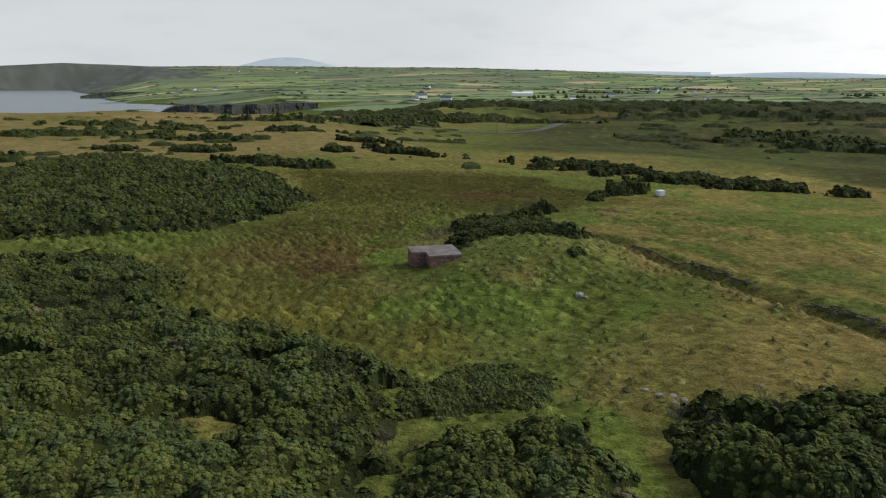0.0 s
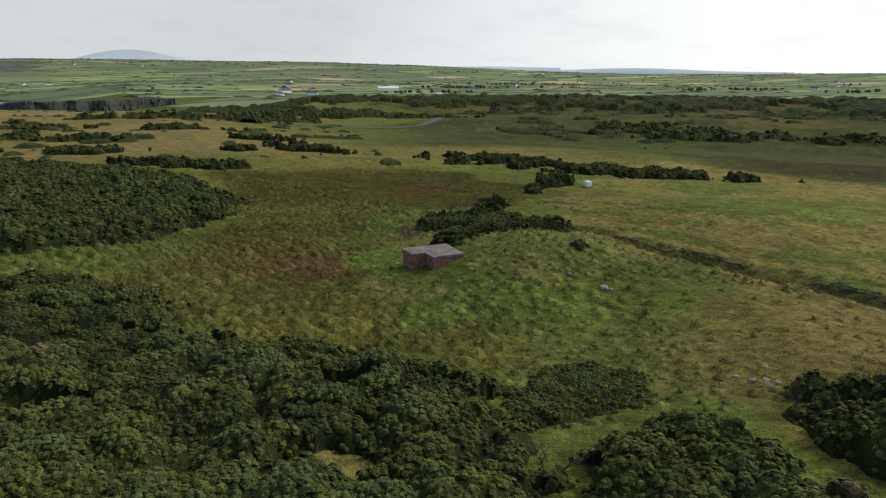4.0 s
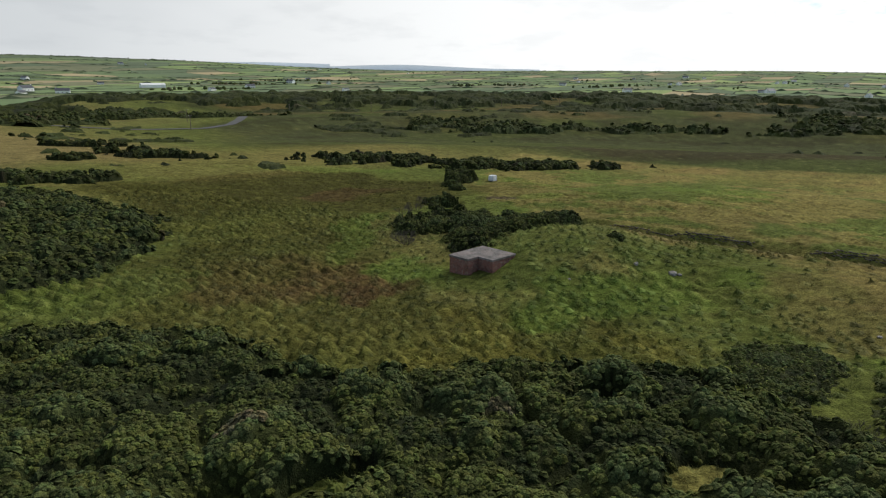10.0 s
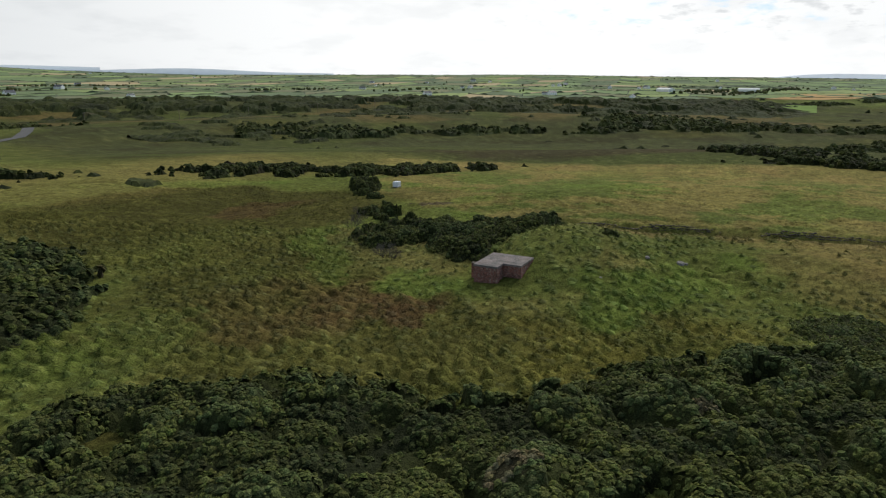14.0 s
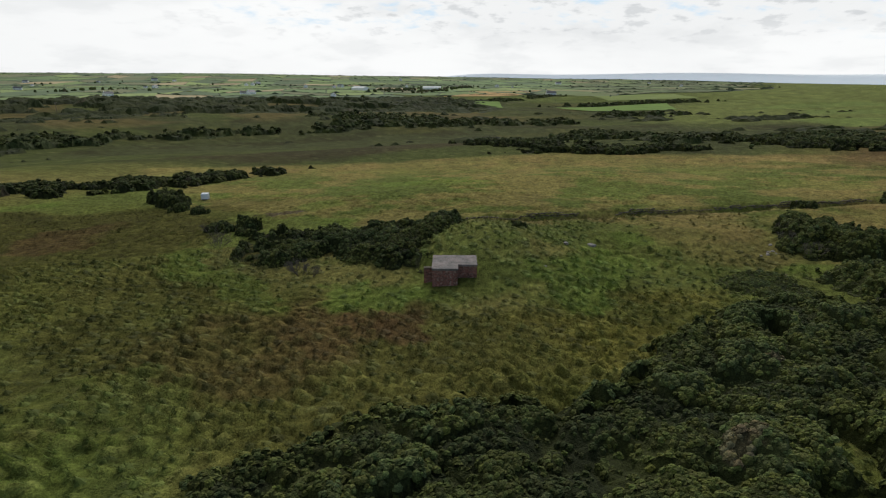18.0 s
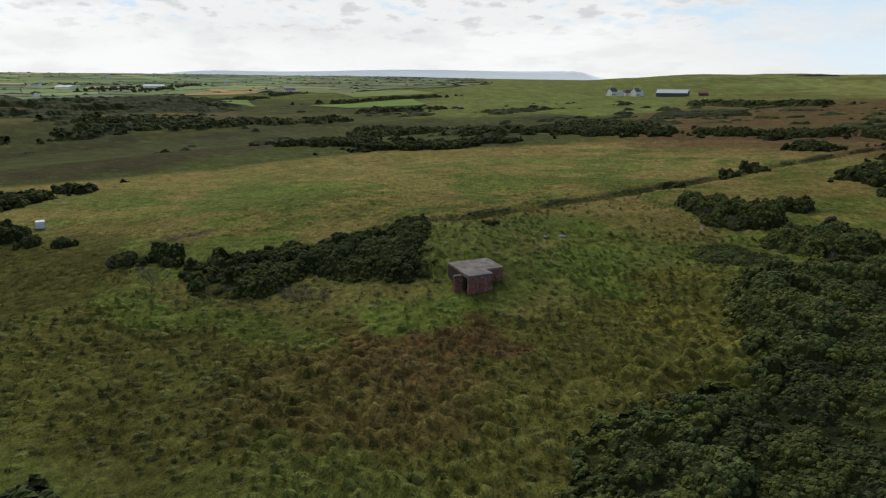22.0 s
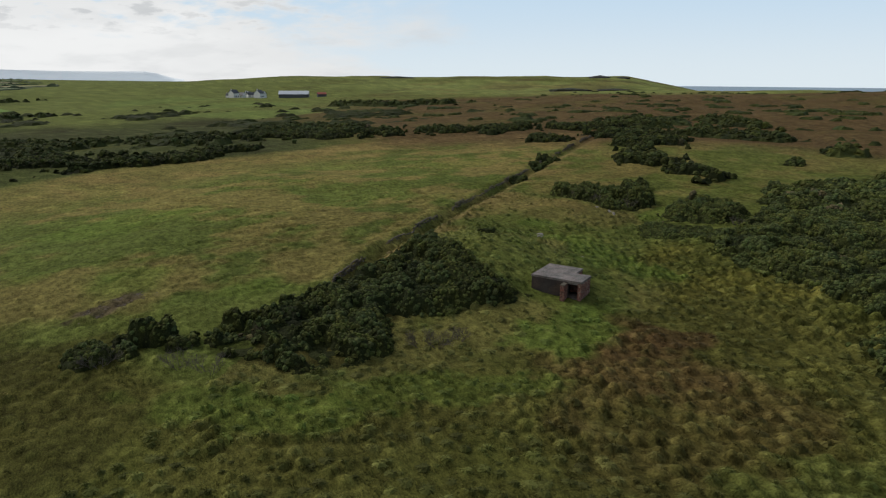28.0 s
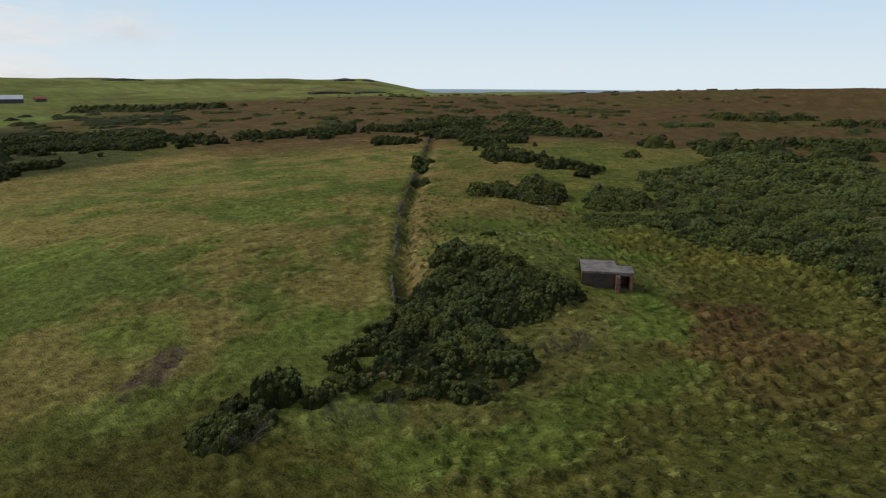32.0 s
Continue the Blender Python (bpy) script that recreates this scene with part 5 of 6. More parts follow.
bmesh.ops.subdivide_edges(bm, edges=[e for e in bm.edges if e.calc_length() > 0.8], cuts=6, use_grid_fill=False)
for v in bm.verts:
    v.co += Vector(noise.noise_vector(v.co * 3.1)) * 0.018
part("roof_slab", bm, M_CONCRETE, bunker, "weathered grey concrete roof slab")
bm = bmesh.new()
box(bm, -1.25, 0.35, -1.25, 3.3, 4.25, -1.02)
part("floor_slab", bm, M_CONCRETE, bunker)


# ---- stones ----
def rock_mesh(name, seed, mat, flat=0.7):
    bm = bmesh.new()
    bmesh.ops.create_icosphere(bm, subdivisions=1, radius=0.5)
    for v in bm.verts:
        v.co *= 1 + 0.32 * noise.noise(v.co * 1.9 + Vector((seed * 3.7, 0, 0)))
        v.co.z *= flat
        v.co.x *= 1.25
    me = bpy.data.meshes.new(name)
    bm.to_mesh(me)
    bm.free()
    me.materials.append(mat)
    return me


def on_ground(x, y, sink=0.0):
    return float(ground_height(np.array([x]), np.array([y]))[0]) - sink


PALE = [rock_mesh("boulder", k, M_PALE) for k in range(3)]
for k, (x, y, s) in enumerate([(10.6, 59.8, 0.75), (12.6, 57.0, 0.95), (13.1, 56.6, 0.5), (13.6, 37.2, 0.5), (14.4, 36.9, 0.55), (14.9, 36.4, 0.45), (13.0, 38.0, 0.4), (14.2, 36.2, 0.35), (3.0, 61.5, 0.35), (17.2, 36.2, 0.5)]):
    ob = new("boulder", PALE[k % 3])
    ob.matrix_world = pose(x, y, on_ground(x, y, -0.12 * s), 0, 0, 57 * k) @ Matrix.Diagonal((s, s, s * 0.9, 1))
    tagged(ob, "pale grey boulder half hidden in rough grass", "boulder", "boulders in the grass")
for k, (u, v, s) in enumerate([(1.2, 2.6, 0.16), (2.3, 1.7, 0.2), (3.2, 2.9, 0.3), (2.7, 3.6, 0.16), (1.9, 1.2, 0.22), (2.9, 1.0, 0.14), (0.8, 3.4, 0.12)]):
    ob = new("stone_fragment", PALE[k % 3])
    ob.matrix_world = bunker.matrix_world @ pose(u, v, ZT + 0.03 * s, 0, 0, 40 * k) @ Matrix.Diagonal((s, s, s * 0.6, 1))
    tagged(ob, "small pale stone fragment lying on the roof slab", "stone", "fragments on the roof")

# the old field wall, falling into its ditch
STONES = [rock_mesh("stone", 10 + k, M_STONE, 0.65) for k in range(6)]
field_wall = new("dry_stone_wall")
tagged(field_wall, "low ruined dry stone wall along a grassy ditch", "wall")
spots, far_spots, run = [], [], 0.0
for (ax, ay), (bx, by) in zip(WALL, WALL[1:]):
    n = math.hypot(bx - ax, by - ay)
    tx, ty = (bx - ax) / n, (by - ay) / n
    s = 0.0
    while s < n:
        gone = noise.noise(Vector((0.13 * (run + s), 0, 0)))
        courses = 3 if gone > 0.12 else 2 if gone > -0.08 else 1 if gone > -0.2 else 0
        for cse in range(courses):
            a = s + 0.2 * (cse % 2) + random.uniform(-0.06, 0.06)
            off = -0.35 + 0.10 * cse + random.uniform(-0.1, 0.1)
            spot = (ax + tx * a - ty * off, ay + ty * a + tx * off, cse, math.degrees(math.atan2(ty, tx)) + random.uniform(-18, 18), random.uniform(0.24, 0.42))
            (spots if 8 < run + s < 52 and len(spots) < 300 else far_spots).append(spot)
        s += 0.36
    run += n
allp = np.array([(p[0], p[1]) for p in spots + far_spots])
base_z = height(allp[:, 0] + 0.0, allp[:, 1]) - 0.12
for q, (x, y, cse, turn, s) in enumerate(spots):
    ob = new("stone", STONES[q % 6])
    ob.matrix_world = pose(x, y, base_z[q] + 0.12 + 0.2 * cse, random.uniform(-8, 8), random.uniform(-8, 8), turn) @ Matrix.Diagonal((s, s, s * 0.9, 1))
    ob.parent = field_wall
rv = np.array([v.co for v in STONES[0].vertices])
rf = np.array([list(p.vertices) for p in STONES[0].polygons])
fp = np.array([(p[0], p[1], base_z[len(spots) + k] + 0.12 + 0.2 * p[2]) for k, p in enumerate(far_spots)])
v, f = scatter(rv, rf, fp, np.radians([p[3] for p in far_spots]), np.array([p[4] for p in far_spots]), np.array([p[4] for p in far_spots]))
ob = mesh_object("stonework", v, f, M_STONE_J, parent=field_wall)
tagged(ob, "tumbled stones of the rest of the wall", kind="stuff")

# bare soil
n = 420
a, q = rng.uniform(0, 6.28, n), np.sqrt(rng.uniform(0, 1, n))
u, w_ = q * np.cos(a) * 3.8 + rng.normal(0, 0.25, n), q * np.sin(a) * 1.4 + rng.normal(0, 0.25, n)
cx, cy = 27 + u * math.cos(radians(-75)) - w_ * math.sin(radians(-75)), 105.5 + u * math.sin(radians(-75)) + w_ * math.cos(radians(-75))
v, f = scatter(rv, rf, np.column_stack([cx, cy, height(cx, cy) + 0.02]), a, rng.uniform(0.08, 0.32, n), rng.uniform(0.06, 0.2, n))
tagged(mesh_object("soil_clods", v, f, M_SOIL), "patch of broken brown soil and clods in the pasture", "soil", kind="stuff")


# ---- bare shrubs ----
def twigs(bm, p, d, length, width, depth, r):
    e = p + d * length
    side = d.orthogonal().normalized()
    other = d.cross(side)
    ring = []
    for c, wd in ((p, width), (e, width * 0.6)):
        ring.append([bm.verts.new(c + (side * math.cos(t) + other * math.sin(t)) * wd) for t in (0, 2.1, 4.2)])
    for k in range(3):
        bm.faces.new((ring[0][k], ring[0][(k + 1) % 3], ring[1][(k + 1) % 3], ring[1][k]))
    if depth:
        for _ in range(r.choice((2, 3, 3))):
            nd = (d + Vector((r.uniform(-0.8, 0.8), r.uniform(-0.8, 0.8), r.uniform(-0.25, 0.6)))).normalized()
            twigs(bm, e, nd, length * r.uniform(0.6, 0.85), width * 0.6, depth - 1, r)


def bare_shrub(x, y, h, spread, seed, label):
    r = random.Random(seed)
    bm = bmesh.new()
    for _ in range(9):
        a = r.uniform(0, 6.28)
        d = Vector((math.cos(a) * spread, math.sin(a) * spread, 1)).normalized()
        twigs(bm, Vector((math.cos(a) * 0.4, math.sin(a) * 0.4, -0.1)), d, h * 0.36, 0.035, 4, r)
    me = bpy.data.meshes.new("bare_shrub")
    bm.to_mesh(me)
    bm.free()
    me.materials.append(M_TWIG)
    ob = new("bare_shrub", me)
    ob.location = (x, y, on_ground(x, y))
    return tagged(ob, label, "shrub", "bare shrubs")


for k, (x, y, h, sp) in enumerate([(15.2, 110.5, 1.7, 1.0), (8, 104.8, 1.6, 0.9), (10.5, 106, 1.7, 0.9), (-0.8, 88.6, 1.7, 1.0), (-1.6, 87.2, 1.4, 0.9), (0.2, 89.6, 1.5, 0.9), (14, 32.5, 1.8, 0.9), (18, 33.8, 1.8, 0.9), (-2.5, 31, 1.4, 0.8), (22, 33.8, 1.8, 0.8)]):
    bare_shrub(x, y, h, sp, 80 + k, "leafless grey twiggy shrub at the edge of the gorse")

# ---- white water tank ----
tank = new("water_tank")
tank.matrix_world = pose(44.4, 131.2, on_ground(44.4, 131.2, 0.02), 0, 0, 20)
tagged(tank, "white square plastic water tank standing on a pallet in the pasture", "tank")
bm = bmesh.new()
box(bm, -0.75, -0.65, 0.18, 0.75, 0.65, 1.3, 0.08)
part("body", bm, M_WHITE, tank)
bm = bmesh.new()
box(bm, -0.8, -0.7, 0.0, 0.8, 0.7, 0.17)
part("pallet", bm, M_WOOD, tank, "weathered wooden pallet")
bm = bmesh.new()
bmesh.ops.create_cone(bm, cap_ends=True, segments=20, radius1=0.18, radius2=0.17, depth=0.1, matrix=Matrix.Translation((0, 0, 1.34)))
part("lid", bm, M_WHITE, tank)
for u in (-0.5, 0.0, 0.5):
    bm = bmesh.new()
    box(bm, u - 0.02, -0.69, 0.17, u + 0.02, -0.655, 1.32)
    part("cage_bar", bm, M_STEEL, tank)
    bm = bmesh.new()
    box(bm, u - 0.02, 0.655, 0.17, u + 0.02, 0.69, 1.32)
    part("cage_bar", bm, M_STEEL, tank)


# ---- road and poles in the valley ----
def ribbon(name, pts, half, mat, label, category, lift=0.25):
    vs, fs = [], []
    n = 0
    for k in range(len(pts) - 1):
        (ax, ay), (bx, by) = pts[k], pts[k + 1]
        for q in range(12):
            t = q / 12
            n += 1
            x, y = ax + (bx - ax) * t, ay + (by - ay) * t
            d = math.hypot(bx - ax, by - ay)
            ox, oy = -(by - ay) / d * half, (bx - ax) / d * half
            vs += [(x + ox, y + oy, on_ground(x + ox, y + oy, -lift)), (x - ox, y - oy, on_ground(x - ox, y - oy, -lift))]
    fs = [(2 * k, 2 * k + 1, 2 * k + 3, 2 * k + 2) for k in range(n - 1)]
    return tagged(mesh_object(name, vs, fs, mat), label, category, kind="structure")


ribbon("road", [(-70, 400), (-38, 405), (-15, 398), (12, 394), (40, 402), (62, 428), (76, 460), (90, 500)], 3.2, M_ROAD, "narrow grey asphalt lane in the valley", "road")


def pole(x, y, h=8.5):
    root = new("telegraph_pole")
    root.location = (x, y, on_ground(x, y, 0.3))
    bm = bmesh.new()
    bmesh.ops.create_cone(bm, cap_ends=True, segments=10, radius1=0.2, radius2=0.14, depth=h, matrix=Matrix.Translation((0, 0, h / 2)))
    part("shaft", bm, M_WOOD, root)
    bm = bmesh.new()
    box(bm, -0.8, -0.06, h - 0.7, 0.8, 0.06, h - 0.55)
    arm = part("crossarm", bm, M_WOOD, root)
    for k in (-0.65, 0.65):
        bm = bmesh.new()
        bmesh.ops.create_cone(bm, cap_ends=True, segments=8, radius1=0.07, radius2=0.05, depth=0.18, matrix=Matrix.Translation((k, 0, h - 0.46)))
        part("insulator", bm, M_WHITE, arm)
    return tagged(root, "slim wooden telegraph pole standing in the valley", "pole", "telegraph poles")


for x, y in [(32, 392), (45, 470), (128, 512), (209, 536), (283, 552), (352, 540), (421, 533)]:
    pole(x, y)


# ---- houses ----
def house(length, width, wall_h, roof_h, wall_mat, roof_mat, label, windows=True):
    root = new("farmhouse")
    bm = bmesh.new()
    l, w = length / 2, width / 2
    vs = [bm.verts.new(p) for p in ((-l, -w, -1.5), (l, -w, -1.5), (l, w, -1.5), (-l, w, -1.5), (-l, -w, wall_h), (l, -w, wall_h), (l, w, wall_h), (-l, w, wall_h), (-l, 0, wall_h + roof_h), (l, 0, wall_h + roof_h))]
    for f in ((0, 1, 5, 4), (2, 3, 7, 6), (1, 2, 6, 9, 5), (3, 0, 4, 8, 7)):
        bm.faces.new([vs[k] for k in f])
    part("wall", bm, wall_mat, root)
    bm = bmesh.new()
    e, t = 0.35, 0.18
    a = [bm.verts.new(p) for p in ((-l - e, -w - e, wall_h - 0.2), (l + e, -w - e, wall_h - 0.2), (l + e, 0, wall_h + roof_h + t), (-l - e, 0, wall_h + roof_h + t), (l + e, w + e, wall_h - 0.2), (-l - e, w + e, wall_h - 0.2))]
    b = [bm.verts.new(p.co + Vector((0, 0, t))) for p in a]
    for f in ((0, 1, 2, 3), (3, 2, 4, 5)):
        bm.faces.new([b[k] for k in f])
        bm.faces.new([a[k] for k in reversed(f)])
    for f in ((0, 1), (1, 2), (2, 4), (4, 5), (5, 3), (3, 0)):
        bm.faces.new((a[f[0]], a[f[1]], b[f[1]], b[f[0]]))
    part("roof", bm, roof_mat, root)
    if windows:
        for side in (-1, 1):
            for k in (-0.6, 0.0, 0.6):
                bm = bmesh.new()
                y0 = side * (w + 0.02)
                box(bm, k * l - 0.5, min(y0, y0 + side * 0.03), 0.9, k * l + 0.5, max(y0, y0 + side * 0.03), 2.2 if k else 0.92 + 1.2)
                part("window", bm, M_DARK, root)
        bm = bmesh.new()
        box(bm, l - 1.2, -0.4, wall_h + roof_h - 0.4, l - 0.4, 0.4, wall_h + roof_h + 1.1, 0.04)
        stack = part("chimney", bm, wall_mat, root)
        for k in (-0.2, 0.2):
            bm = bmesh.new()
            bmesh.ops.create_cone(bm, cap_ends=True, segments=8, radius1=0.13, radius2=0.1, depth=0.5, matrix=Matrix.Translation((l - 0.8, k, wall_h + roof_h + 1.33)))
            part("chimney_pot", bm, M_RUST, stack)
    return tagged(root, label, "house")


def put(ob, x, y, turn, s=1.0, lift=0.0):
    ob.matrix_world = pose(x, y, on_ground(x, y, -lift), 0, 0, turn) @ Matrix.Scale(s, 4)
    return ob


cottage = put(house(11, 6.5, 3.0, 2.6, M_RENDER, M_SLATE, "white rendered farmhouse with a dark slate roof"), 605, -211, 30)
cottage["group"] = "farm buildings"
gable = put(house(8, 7, 4.6, 3.2, M_RENDER, M_SLATE, "tall white gabled house with a dark slate roof"), 596, -200, 110)
gable["group"] = "farm buildings"
barn = put(house(30, 14, 3.6, 3.0, M_SLATE, M_TIN, "long farm barn with a pale grey tin roof", False), 566, -252, 52)
barn.name, barn["category"] = "barn", "barn"
shed = put(house(9, 6, 2.6, 1.6, M_SLATE, M_RUST, "small shed with a rusty red roof", False), 560, -282, 70)
shed.name, shed["category"] = "shed", "shed"
for x, y, turn, s in [(588, -216, 75, 0.9), (578, -222, 20, 0.8), (570, -214, 120, 1.0), (622, -208, 40, 0.7), (612, -224, 100, 0.8)]:
    o = copy_thing(cottage if turn % 2 else gable, pose(x, y, on_ground(x, y), 0, 0, turn))
    o.scale = (s, s, s)


# ---- farmland beyond ----
FIELD_TINTS = np.array(((0.205, 0.275, 0.095), (0.160, 0.225, 0.090), (0.115, 0.155, 0.078), (0.180, 0.185, 0.095), (0.420, 0.330, 0.180), (0.250, 0.310, 0.105)))
TURN_F, CELL_U, CELL_V = radians(24), 205.0, 112.0
GU, GV = 52, 92


def corner(k, q):
    r = random.Random(k * 1009 + q * 9176)
    u, v = (k - GU / 2 + r.uniform(-0.28, 0.28) + 0.5 * (q % 2)) * CELL_U, (q - GV / 2 + r.uniform(-0.22, 0.22)) * CELL_V
    return u * math.cos(TURN_F) - v * math.sin(TURN_F), u * math.sin(TURN_F) + v * math.cos(TURN_F) + 70


corners = np.array([[corner(k, q) for q in range(GV + 1)] for k in range(GU + 1)])
mid = (corners[:-1, :-1] + corners[1:, 1:]) / 2
md = np.hypot(mid[..., 0], mid[..., 1] - 70)
mb = np.degrees(np.arctan2(mid[..., 0], mid[..., 1] - 70))
mz = height(mid[..., 0], mid[..., 1])
nearest = np.interp(mb, [-40, -16, -12, 60, 75, 96, 100], [2300, 1250, 860, 900, 1250, 1250, 1250])
is_field = (md > nearest) & (md < 4650) & (mb > -34) & (mb < 101) & ((mb > -21) | (md < 3000)) & (mz > -26)
vv, ff, tt, off = [], [], [], 0
hv, hf, ht, hoff = [], [], [], 0
g = np.linspace(0, 1, 6)
chosen = np.argwhere(is_field)
s, t = (a_[..., None] for a_ in np.meshgrid(g, g, indexing="ij"))
quads = []
for k, q in chosen:
    a, b_, c_, d_ = corners[k, q], corners[k + 1, q], corners[k + 1, q + 1], corners[k, q + 1]
    quads.append((a * (1 - s) + b_ * s) * (1 - t) + (d_ * (1 - s) + c_ * s) * t)
quads = np.array(quads)
quad_z = height(quads[..., 0].ravel(), quads[..., 1].ravel()).reshape(quads.shape[:3]) + 0.5
u14 = np.linspace(0, 1, 14)
sides = np.array([[(corners[k, q] + (e1 - corners[k, q]) * u) for e1 in (corners[k + 1, q], corners[k, q + 1]) for u in u14] for k, q in chosen]).reshape(len(chosen), 2, 14, 2)
side_z = height(sides[..., 0].ravel(), sides[..., 1].ravel()).reshape(sides.shape[:3])
for one, (k, q) in enumerate(chosen):
    a, b_, c_, d_ = corners[k, q], corners[k + 1, q], corners[k + 1, q + 1], corners[k, q + 1]
    p, z = quads[one], quad_z[one]
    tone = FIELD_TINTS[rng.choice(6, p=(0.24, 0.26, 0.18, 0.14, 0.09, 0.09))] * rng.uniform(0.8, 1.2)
    # every field a quarter greyed, haze painted into its tone
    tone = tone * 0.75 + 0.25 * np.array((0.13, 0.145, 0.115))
    # more painted haze far off to the north; rough grazing past 86 degrees
    haze_wild = float(np.clip((md[k, q] - 2600) / 1500, 0, 1)) * 0.6 * (mb[k, q] < 8) + 0.5 * (mb[k, q] > 86)
    tone = tone * (1 - haze_wild) + haze_wild * (np.array((0.135, 0.150, 0.070)) if mb[k, q] > 86 else np.array((0.10, 0.115, 0.085)))
    vv.append(np.concatenate([p, z[..., None]], 2).reshape(-1, 3))
    i2, j2 = np.meshgrid(np.arange(5), np.arange(5), indexing="ij")
    ff.append(np.stack([i2 * 6 + j2, (i2 + 1) * 6 + j2, (i2 + 1) * 6 + j2 + 1, i2 * 6 + j2 + 1], 2).reshape(-1, 4) + off)
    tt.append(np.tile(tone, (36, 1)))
    off += 36
    for side, (e0, e1) in enumerate(((a, b_), (a, d_))):
        if rng.random() < 0.3:
            continue
        m = 14
        x, y, zb = sides[one, side, :, 0], sides[one, side, :, 1], side_z[one, side]
        hh = np.where(rng.random(m) < 0.08, rng.uniform(2.0, 5.0, m), rng.uniform(0.3, 1.5, m))
        dx, dy = (e1 - e0) / np.linalg.norm(e1 - e0)
        wd = rng.uniform(0.9, 2.2, m)
        ring = np.stack([np.column_stack([x - dy * wd, y + dx * wd, zb]), np.column_stack([x, y, zb + 0.5 + hh]), np.column_stack([x + dy * wd, y - dx * wd, zb])], 1).reshape(-1, 3)
        hv.append(ring)
        kk = np.arange(m - 1) * 3
        hf.append(np.concatenate([np.column_stack([kk, kk + 3, kk + 4, kk + 1]), np.column_stack([kk + 1, kk + 4, kk + 5, kk + 2])]) + hoff)
        ht.append(np.array((0.060, 0.078, 0.042)) * rng.uniform(0.7, 1.3, (len(ring), 1)))
        hoff += len(ring)
# the fields that lie nearest, each with its own tone
NEAR_FIELDS = [(((612, 242), (815, 298), (788, 199), (606, 162)), (0.135, 0.205, 0.048)), (((570, 46), (642, 114), (728, -6), (600, -6)), (0.135, 0.205, 0.048)),
               (((1090, 363), (1467, 380), (1713, 234), (1173, 242)), (0.38, 0.25, 0.11)),
               (((900, 60), (1150, 90), (1150, -40), (900, -60)), (0.16, 0.20, 0.06))]
for pts, tone in NEAR_FIELDS:
    a, b_, c_, d_ = (np.array(q_, float) for q_ in pts)
    p = (a * (1 - s) + b_ * s) * (1 - t) + (d_ * (1 - s) + c_ * s) * t
    z = height(p[..., 0], p[..., 1]) + 0.6
    vv.append(np.concatenate([p, z[..., None]], 2).reshape(-1, 3))
    i2, j2 = np.meshgrid(np.arange(5), np.arange(5), indexing="ij")
    ff.append(np.stack([i2 * 6 + j2, (i2 + 1) * 6 + j2, (i2 + 1) * 6 + j2 + 1, i2 * 6 + j2 + 1], 2).reshape(-1, 4) + off)
    tt.append(np.tile(np.array(tone), (36, 1)))
    off += 36
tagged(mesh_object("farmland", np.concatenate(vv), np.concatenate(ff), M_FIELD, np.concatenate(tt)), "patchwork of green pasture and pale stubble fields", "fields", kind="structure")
tagged(mesh_object("hedgerows", np.concatenate(hv), np.concatenate(hf), M_HEDGE, np.concatenate(ht)), "dark uneven hedgerows between distant fields", "hedge", kind="stuff")

# far trees in clumps and shelter belts
tb, td = rng.uniform(-24, 104, 900), np.sqrt(rng.uniform(900**2, 4300**2, 900))
tx, ty = td * np.sin(np.radians(tb)), 70 + td * np.cos(np.radians(tb))
keep = (lump(tx, ty, 170.0, 41.0) > 0.5) & (height(tx, ty) > -24)
belts = []
for x, y, n_, lx, ly in [(1600, 600, 70, 90, 20), (1830, 498, 50, 110, 16), (1535, 489, 30, 60, 14), (420, 1700, 36, 60, 16), (700, 2100, 44, 120, 18), (1050, 1500, 40, 80, 16), (250, 1400, 24, 50, 12), (1250, 1250, 30, 70, 14)]:
    belts.append(np.column_stack([x + rng.normal(0, lx, n_), y + rng.normal(0, ly, n_)]))
xy = np.concatenate([np.column_stack([tx, ty])[keep]] + belts)
gorse("far_trees", xy, rng.uniform(2.5, 6.0, len(xy)), rng.uniform(4.0, 8.0, len(xy)), FAR_CLUMPS, "dark distant trees and shelter belts among the fields", "trees", tint_scale=0.95)

far_house = put(house(16, 8, 4.0, 3.0, M_RENDER, M_SLATE, "white farmhouse far off among green fields"), 260, 1350, 40)
far_house["group"] = "distant farmhouses"
for k in range(46):
    hb, hd = rng.uniform(-22, 96), rng.uniform(1100, 3600)
    x, y = hd * math.sin(radians(hb)), 70 + hd * math.cos(radians(hb))
    if on_ground(x, y) < -22:
        continue
    o = copy_thing(far_house, pose(x, y, on_ground(x, y), 0, 0, rng.uniform(0, 180)))
    s = rng.uniform(0.8, 1.5)
    o.scale = (s, s, s)
big_shed = put(house(48, 18, 6, 3, M_RENDER, M_RENDER, "long white farm shed among green fields", False), 181, 1535, 8)
big_shed.name, big_shed["category"] = "farm_shed", "shed"
for x, y, turn in [(1528, 676, 60), (1712, 537, 100)]:
    o = copy_thing(big_shed, pose(x, y, on_ground(x, y), 0, 0, turn))


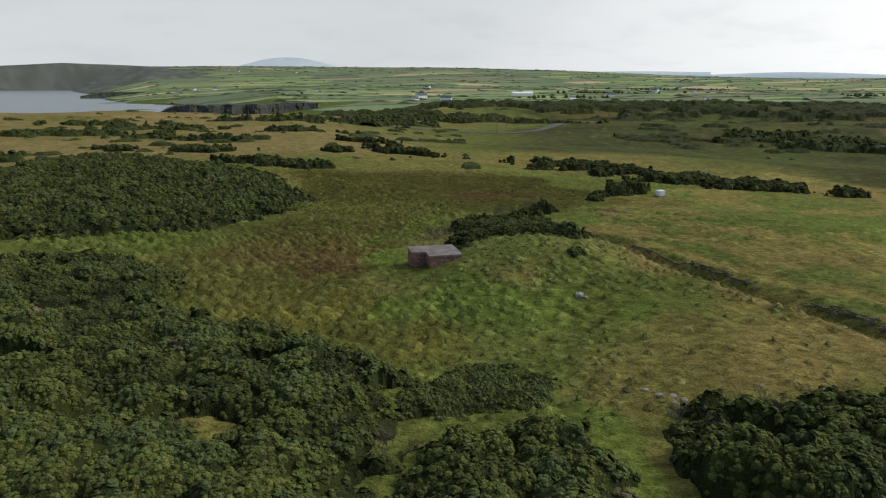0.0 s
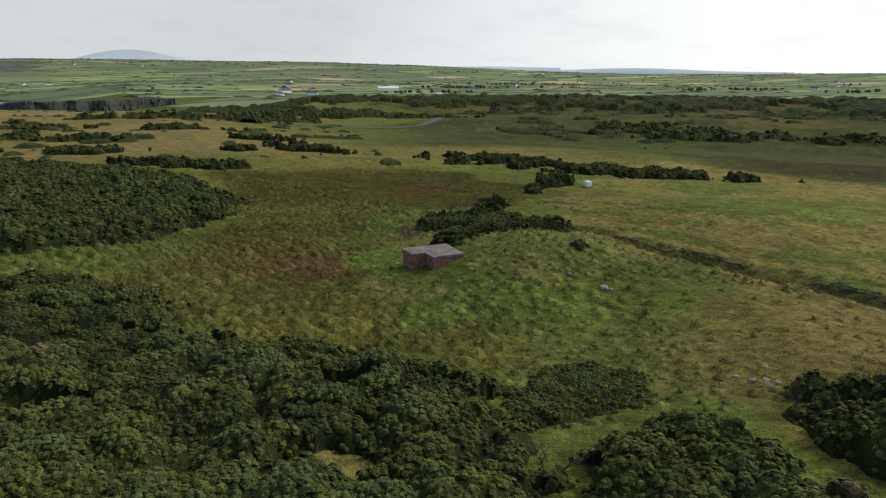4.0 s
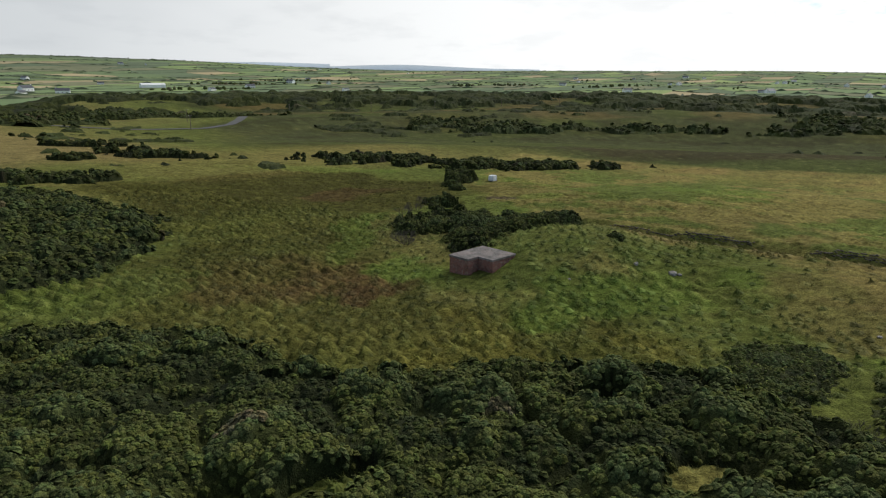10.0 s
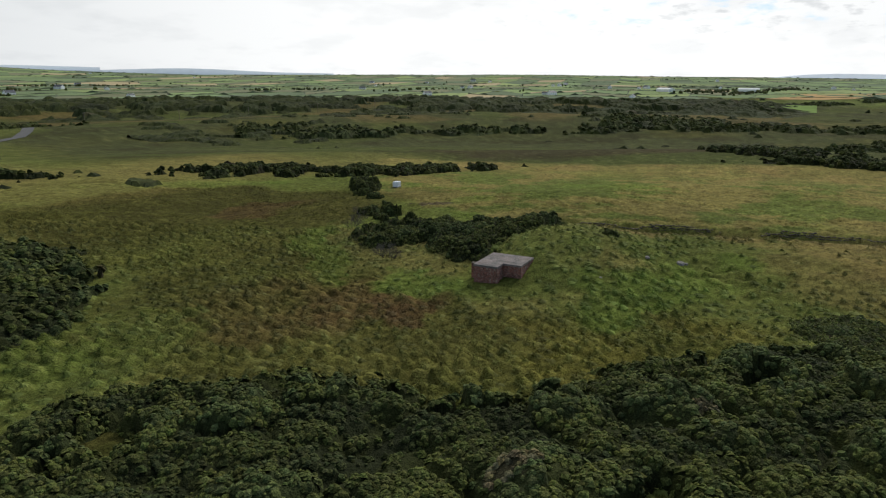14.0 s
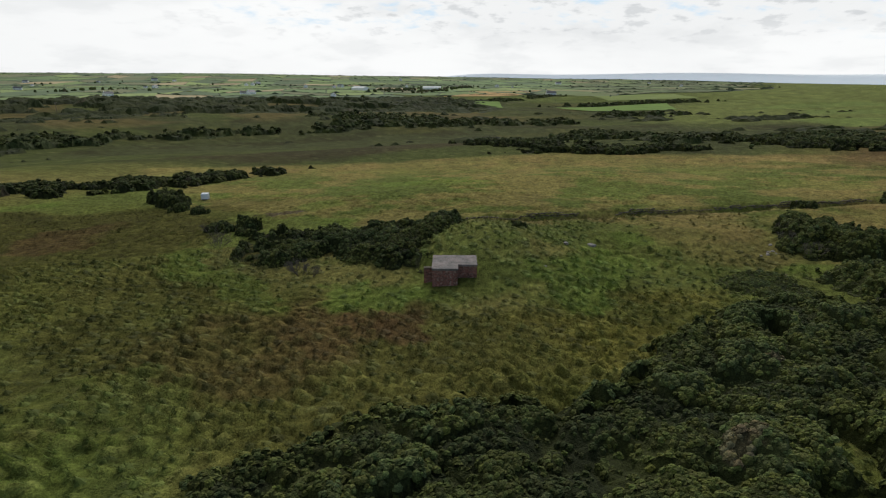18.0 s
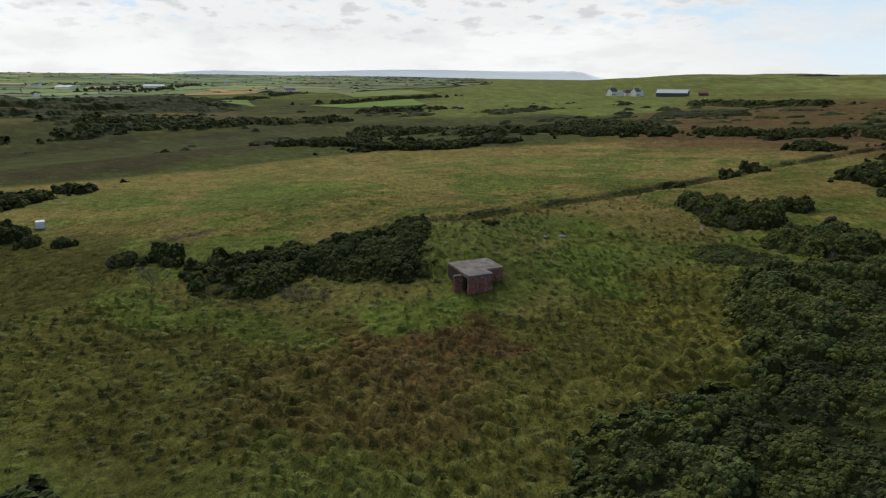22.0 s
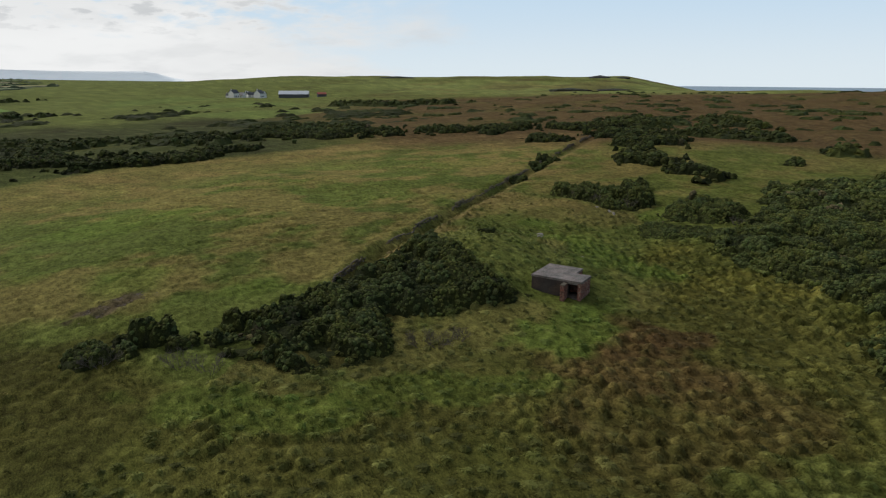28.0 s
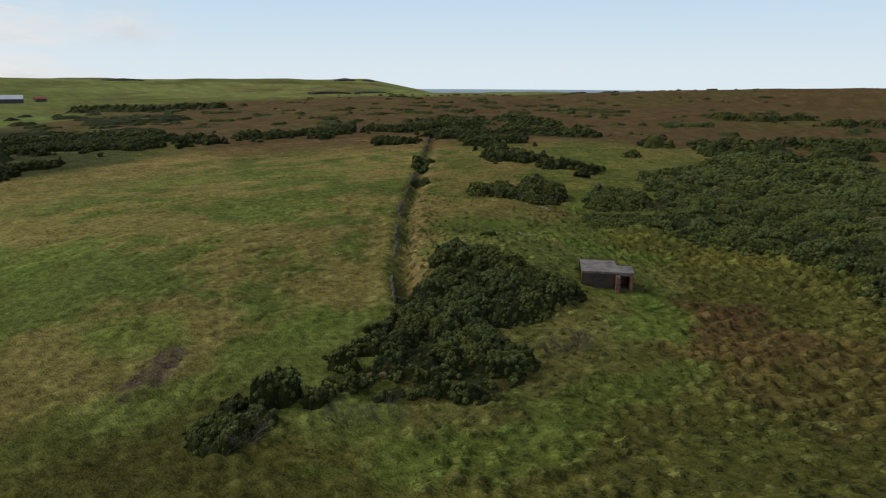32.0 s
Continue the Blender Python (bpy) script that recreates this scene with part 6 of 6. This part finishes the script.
# ---- cliffs and headlands ----
def headland(name, b0, b1, dist, depth, top, label, seed, bend=60.0):
    """A basalt cliff seen across the water: a faceted face with a grassy back."""
    n, m = 90, 7
    vs, tint_h = [], []
    for k in range(n):
        f = k / (n - 1)
        b = radians(b0 + (b1 - b0) * f)
        d = dist + bend * math.sin(f * 5 + seed) + 26 * noise.noise(Vector((f * 9, seed, 0)))
        tp = top * min(1, 0.35 + 6 * f) * (1 + 0.10 * noise.noise(Vector((f * 13, seed, 5))))
        for q in range(m):
            h = q / (m - 2)
            if q < m - 1:
                dd = d + 10 * h + 5 * noise.noise(Vector((f * 60, h * 3, seed)))
                zz_ = -31 + (tp + 1) * h
            else:
                dd, zz_ = d + depth, -31 + (tp + 1) * 1.05
            vs.append((C0[0] + dd * math.sin(b), C0[1] + dd * math.cos(b), zz_))
    fs = [(k * m + q, (k + 1) * m + q, (k + 1) * m + q + 1, k * m + q + 1) for k in range(n - 1) for q in range(m - 1)]
    return tagged(mesh_object(name, vs, fs, M_CLIFF), label, "cliff", kind="structure")


headland("sea_cliff", -25.0, -11.5, 905, 30, 19, "dark columnar basalt sea cliff across the bay", 3.0, 40)
headland("far_sea_cliff", -29.5, -15, 2150, 60, 17, "low dark headland at the mouth of the bay", 7.0, 80)
for k, (b, d, l, w_, h) in enumerate([(-24, 1000, 40, 9, 3), (-26, 1250, 55, 8, 3), (-21.5, 940, 30, 7, 3), (-27.5, 1700, 60, 10, 4)]):
    o = new("sea_rock", rock_mesh("sea_rock", 20 + k, M_CLIFF, 1.0))
    x, y = d * math.sin(radians(b)), 70 + d * math.cos(radians(b))
    o.matrix_world = pose(x, y, -30.5, 0, 0, -b) @ Matrix.Diagonal((l, w_, h, 1))
    tagged(o, "flat dark rock awash off the cliffs", "rock", "rocks off the cliffs")
for k, (x, y, l, w_, h, turn) in enumerate([(346, -430, 46, 10, 7, 20), (320, -470, 30, 8, 5, 40), (540, -790, 34, 12, 9, 15), (505, -800, 20, 8, 5, 15), (830, -620, 60, 14, 6, 25)]):
    o = new("crag", rock_mesh("crag", 30 + k, M_CLIFF, 1.0))
    o.matrix_world = pose(x, y, on_ground(x, y) + 0.5, 0, 0, turn) @ Matrix.Diagonal((l, w_, h, 1))
    tagged(o, "dark rocky crag on the green hill", "rock", "crags")


# ---- distant hills ----
def far_hill(b0, b1, crest, base, label, seed, tone=None):
    n = 60
    vs = []
    for k in range(n + 1):
        f = k / n
        b = radians(b0 + (b1 - b0) * f)
        rise = crest(f) + 0.012 * crest(f) * noise.noise(Vector((f * 30, seed, 0)))
        for d, z in ((4800, base - 30), (4840, base + rise), (4890, base - 30)):
            vs.append((C0[0] + d * math.sin(b), C0[1] + d * math.cos(b), z))
    fs = [(k * 3 + q, (k + 1) * 3 + q, (k + 1) * 3 + q + 1, k * 3 + q + 1) for k in range(n) for q in range(2)]
    ob = mesh_object("far_hill", vs, fs, tone or M_HAZY_HILL, smooth=True)
    return tagged(ob, label, "hill", kind="structure")


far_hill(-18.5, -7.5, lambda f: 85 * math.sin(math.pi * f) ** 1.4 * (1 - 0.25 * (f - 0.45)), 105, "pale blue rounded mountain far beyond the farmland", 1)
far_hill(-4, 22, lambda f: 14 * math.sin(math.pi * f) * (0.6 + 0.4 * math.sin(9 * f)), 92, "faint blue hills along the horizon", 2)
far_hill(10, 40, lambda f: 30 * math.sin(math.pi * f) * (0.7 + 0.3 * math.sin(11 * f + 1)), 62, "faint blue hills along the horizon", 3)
far_hill(70, 113, lambda f: 62 * (1 - sstep(0.93, 1.0, f)) * sstep(0, 0.25, f) * (0.9 + 0.1 * math.sin(13 * f)), 10, "long pale blue plateau across distant water", 4, M_HAZY_PLATEAU)
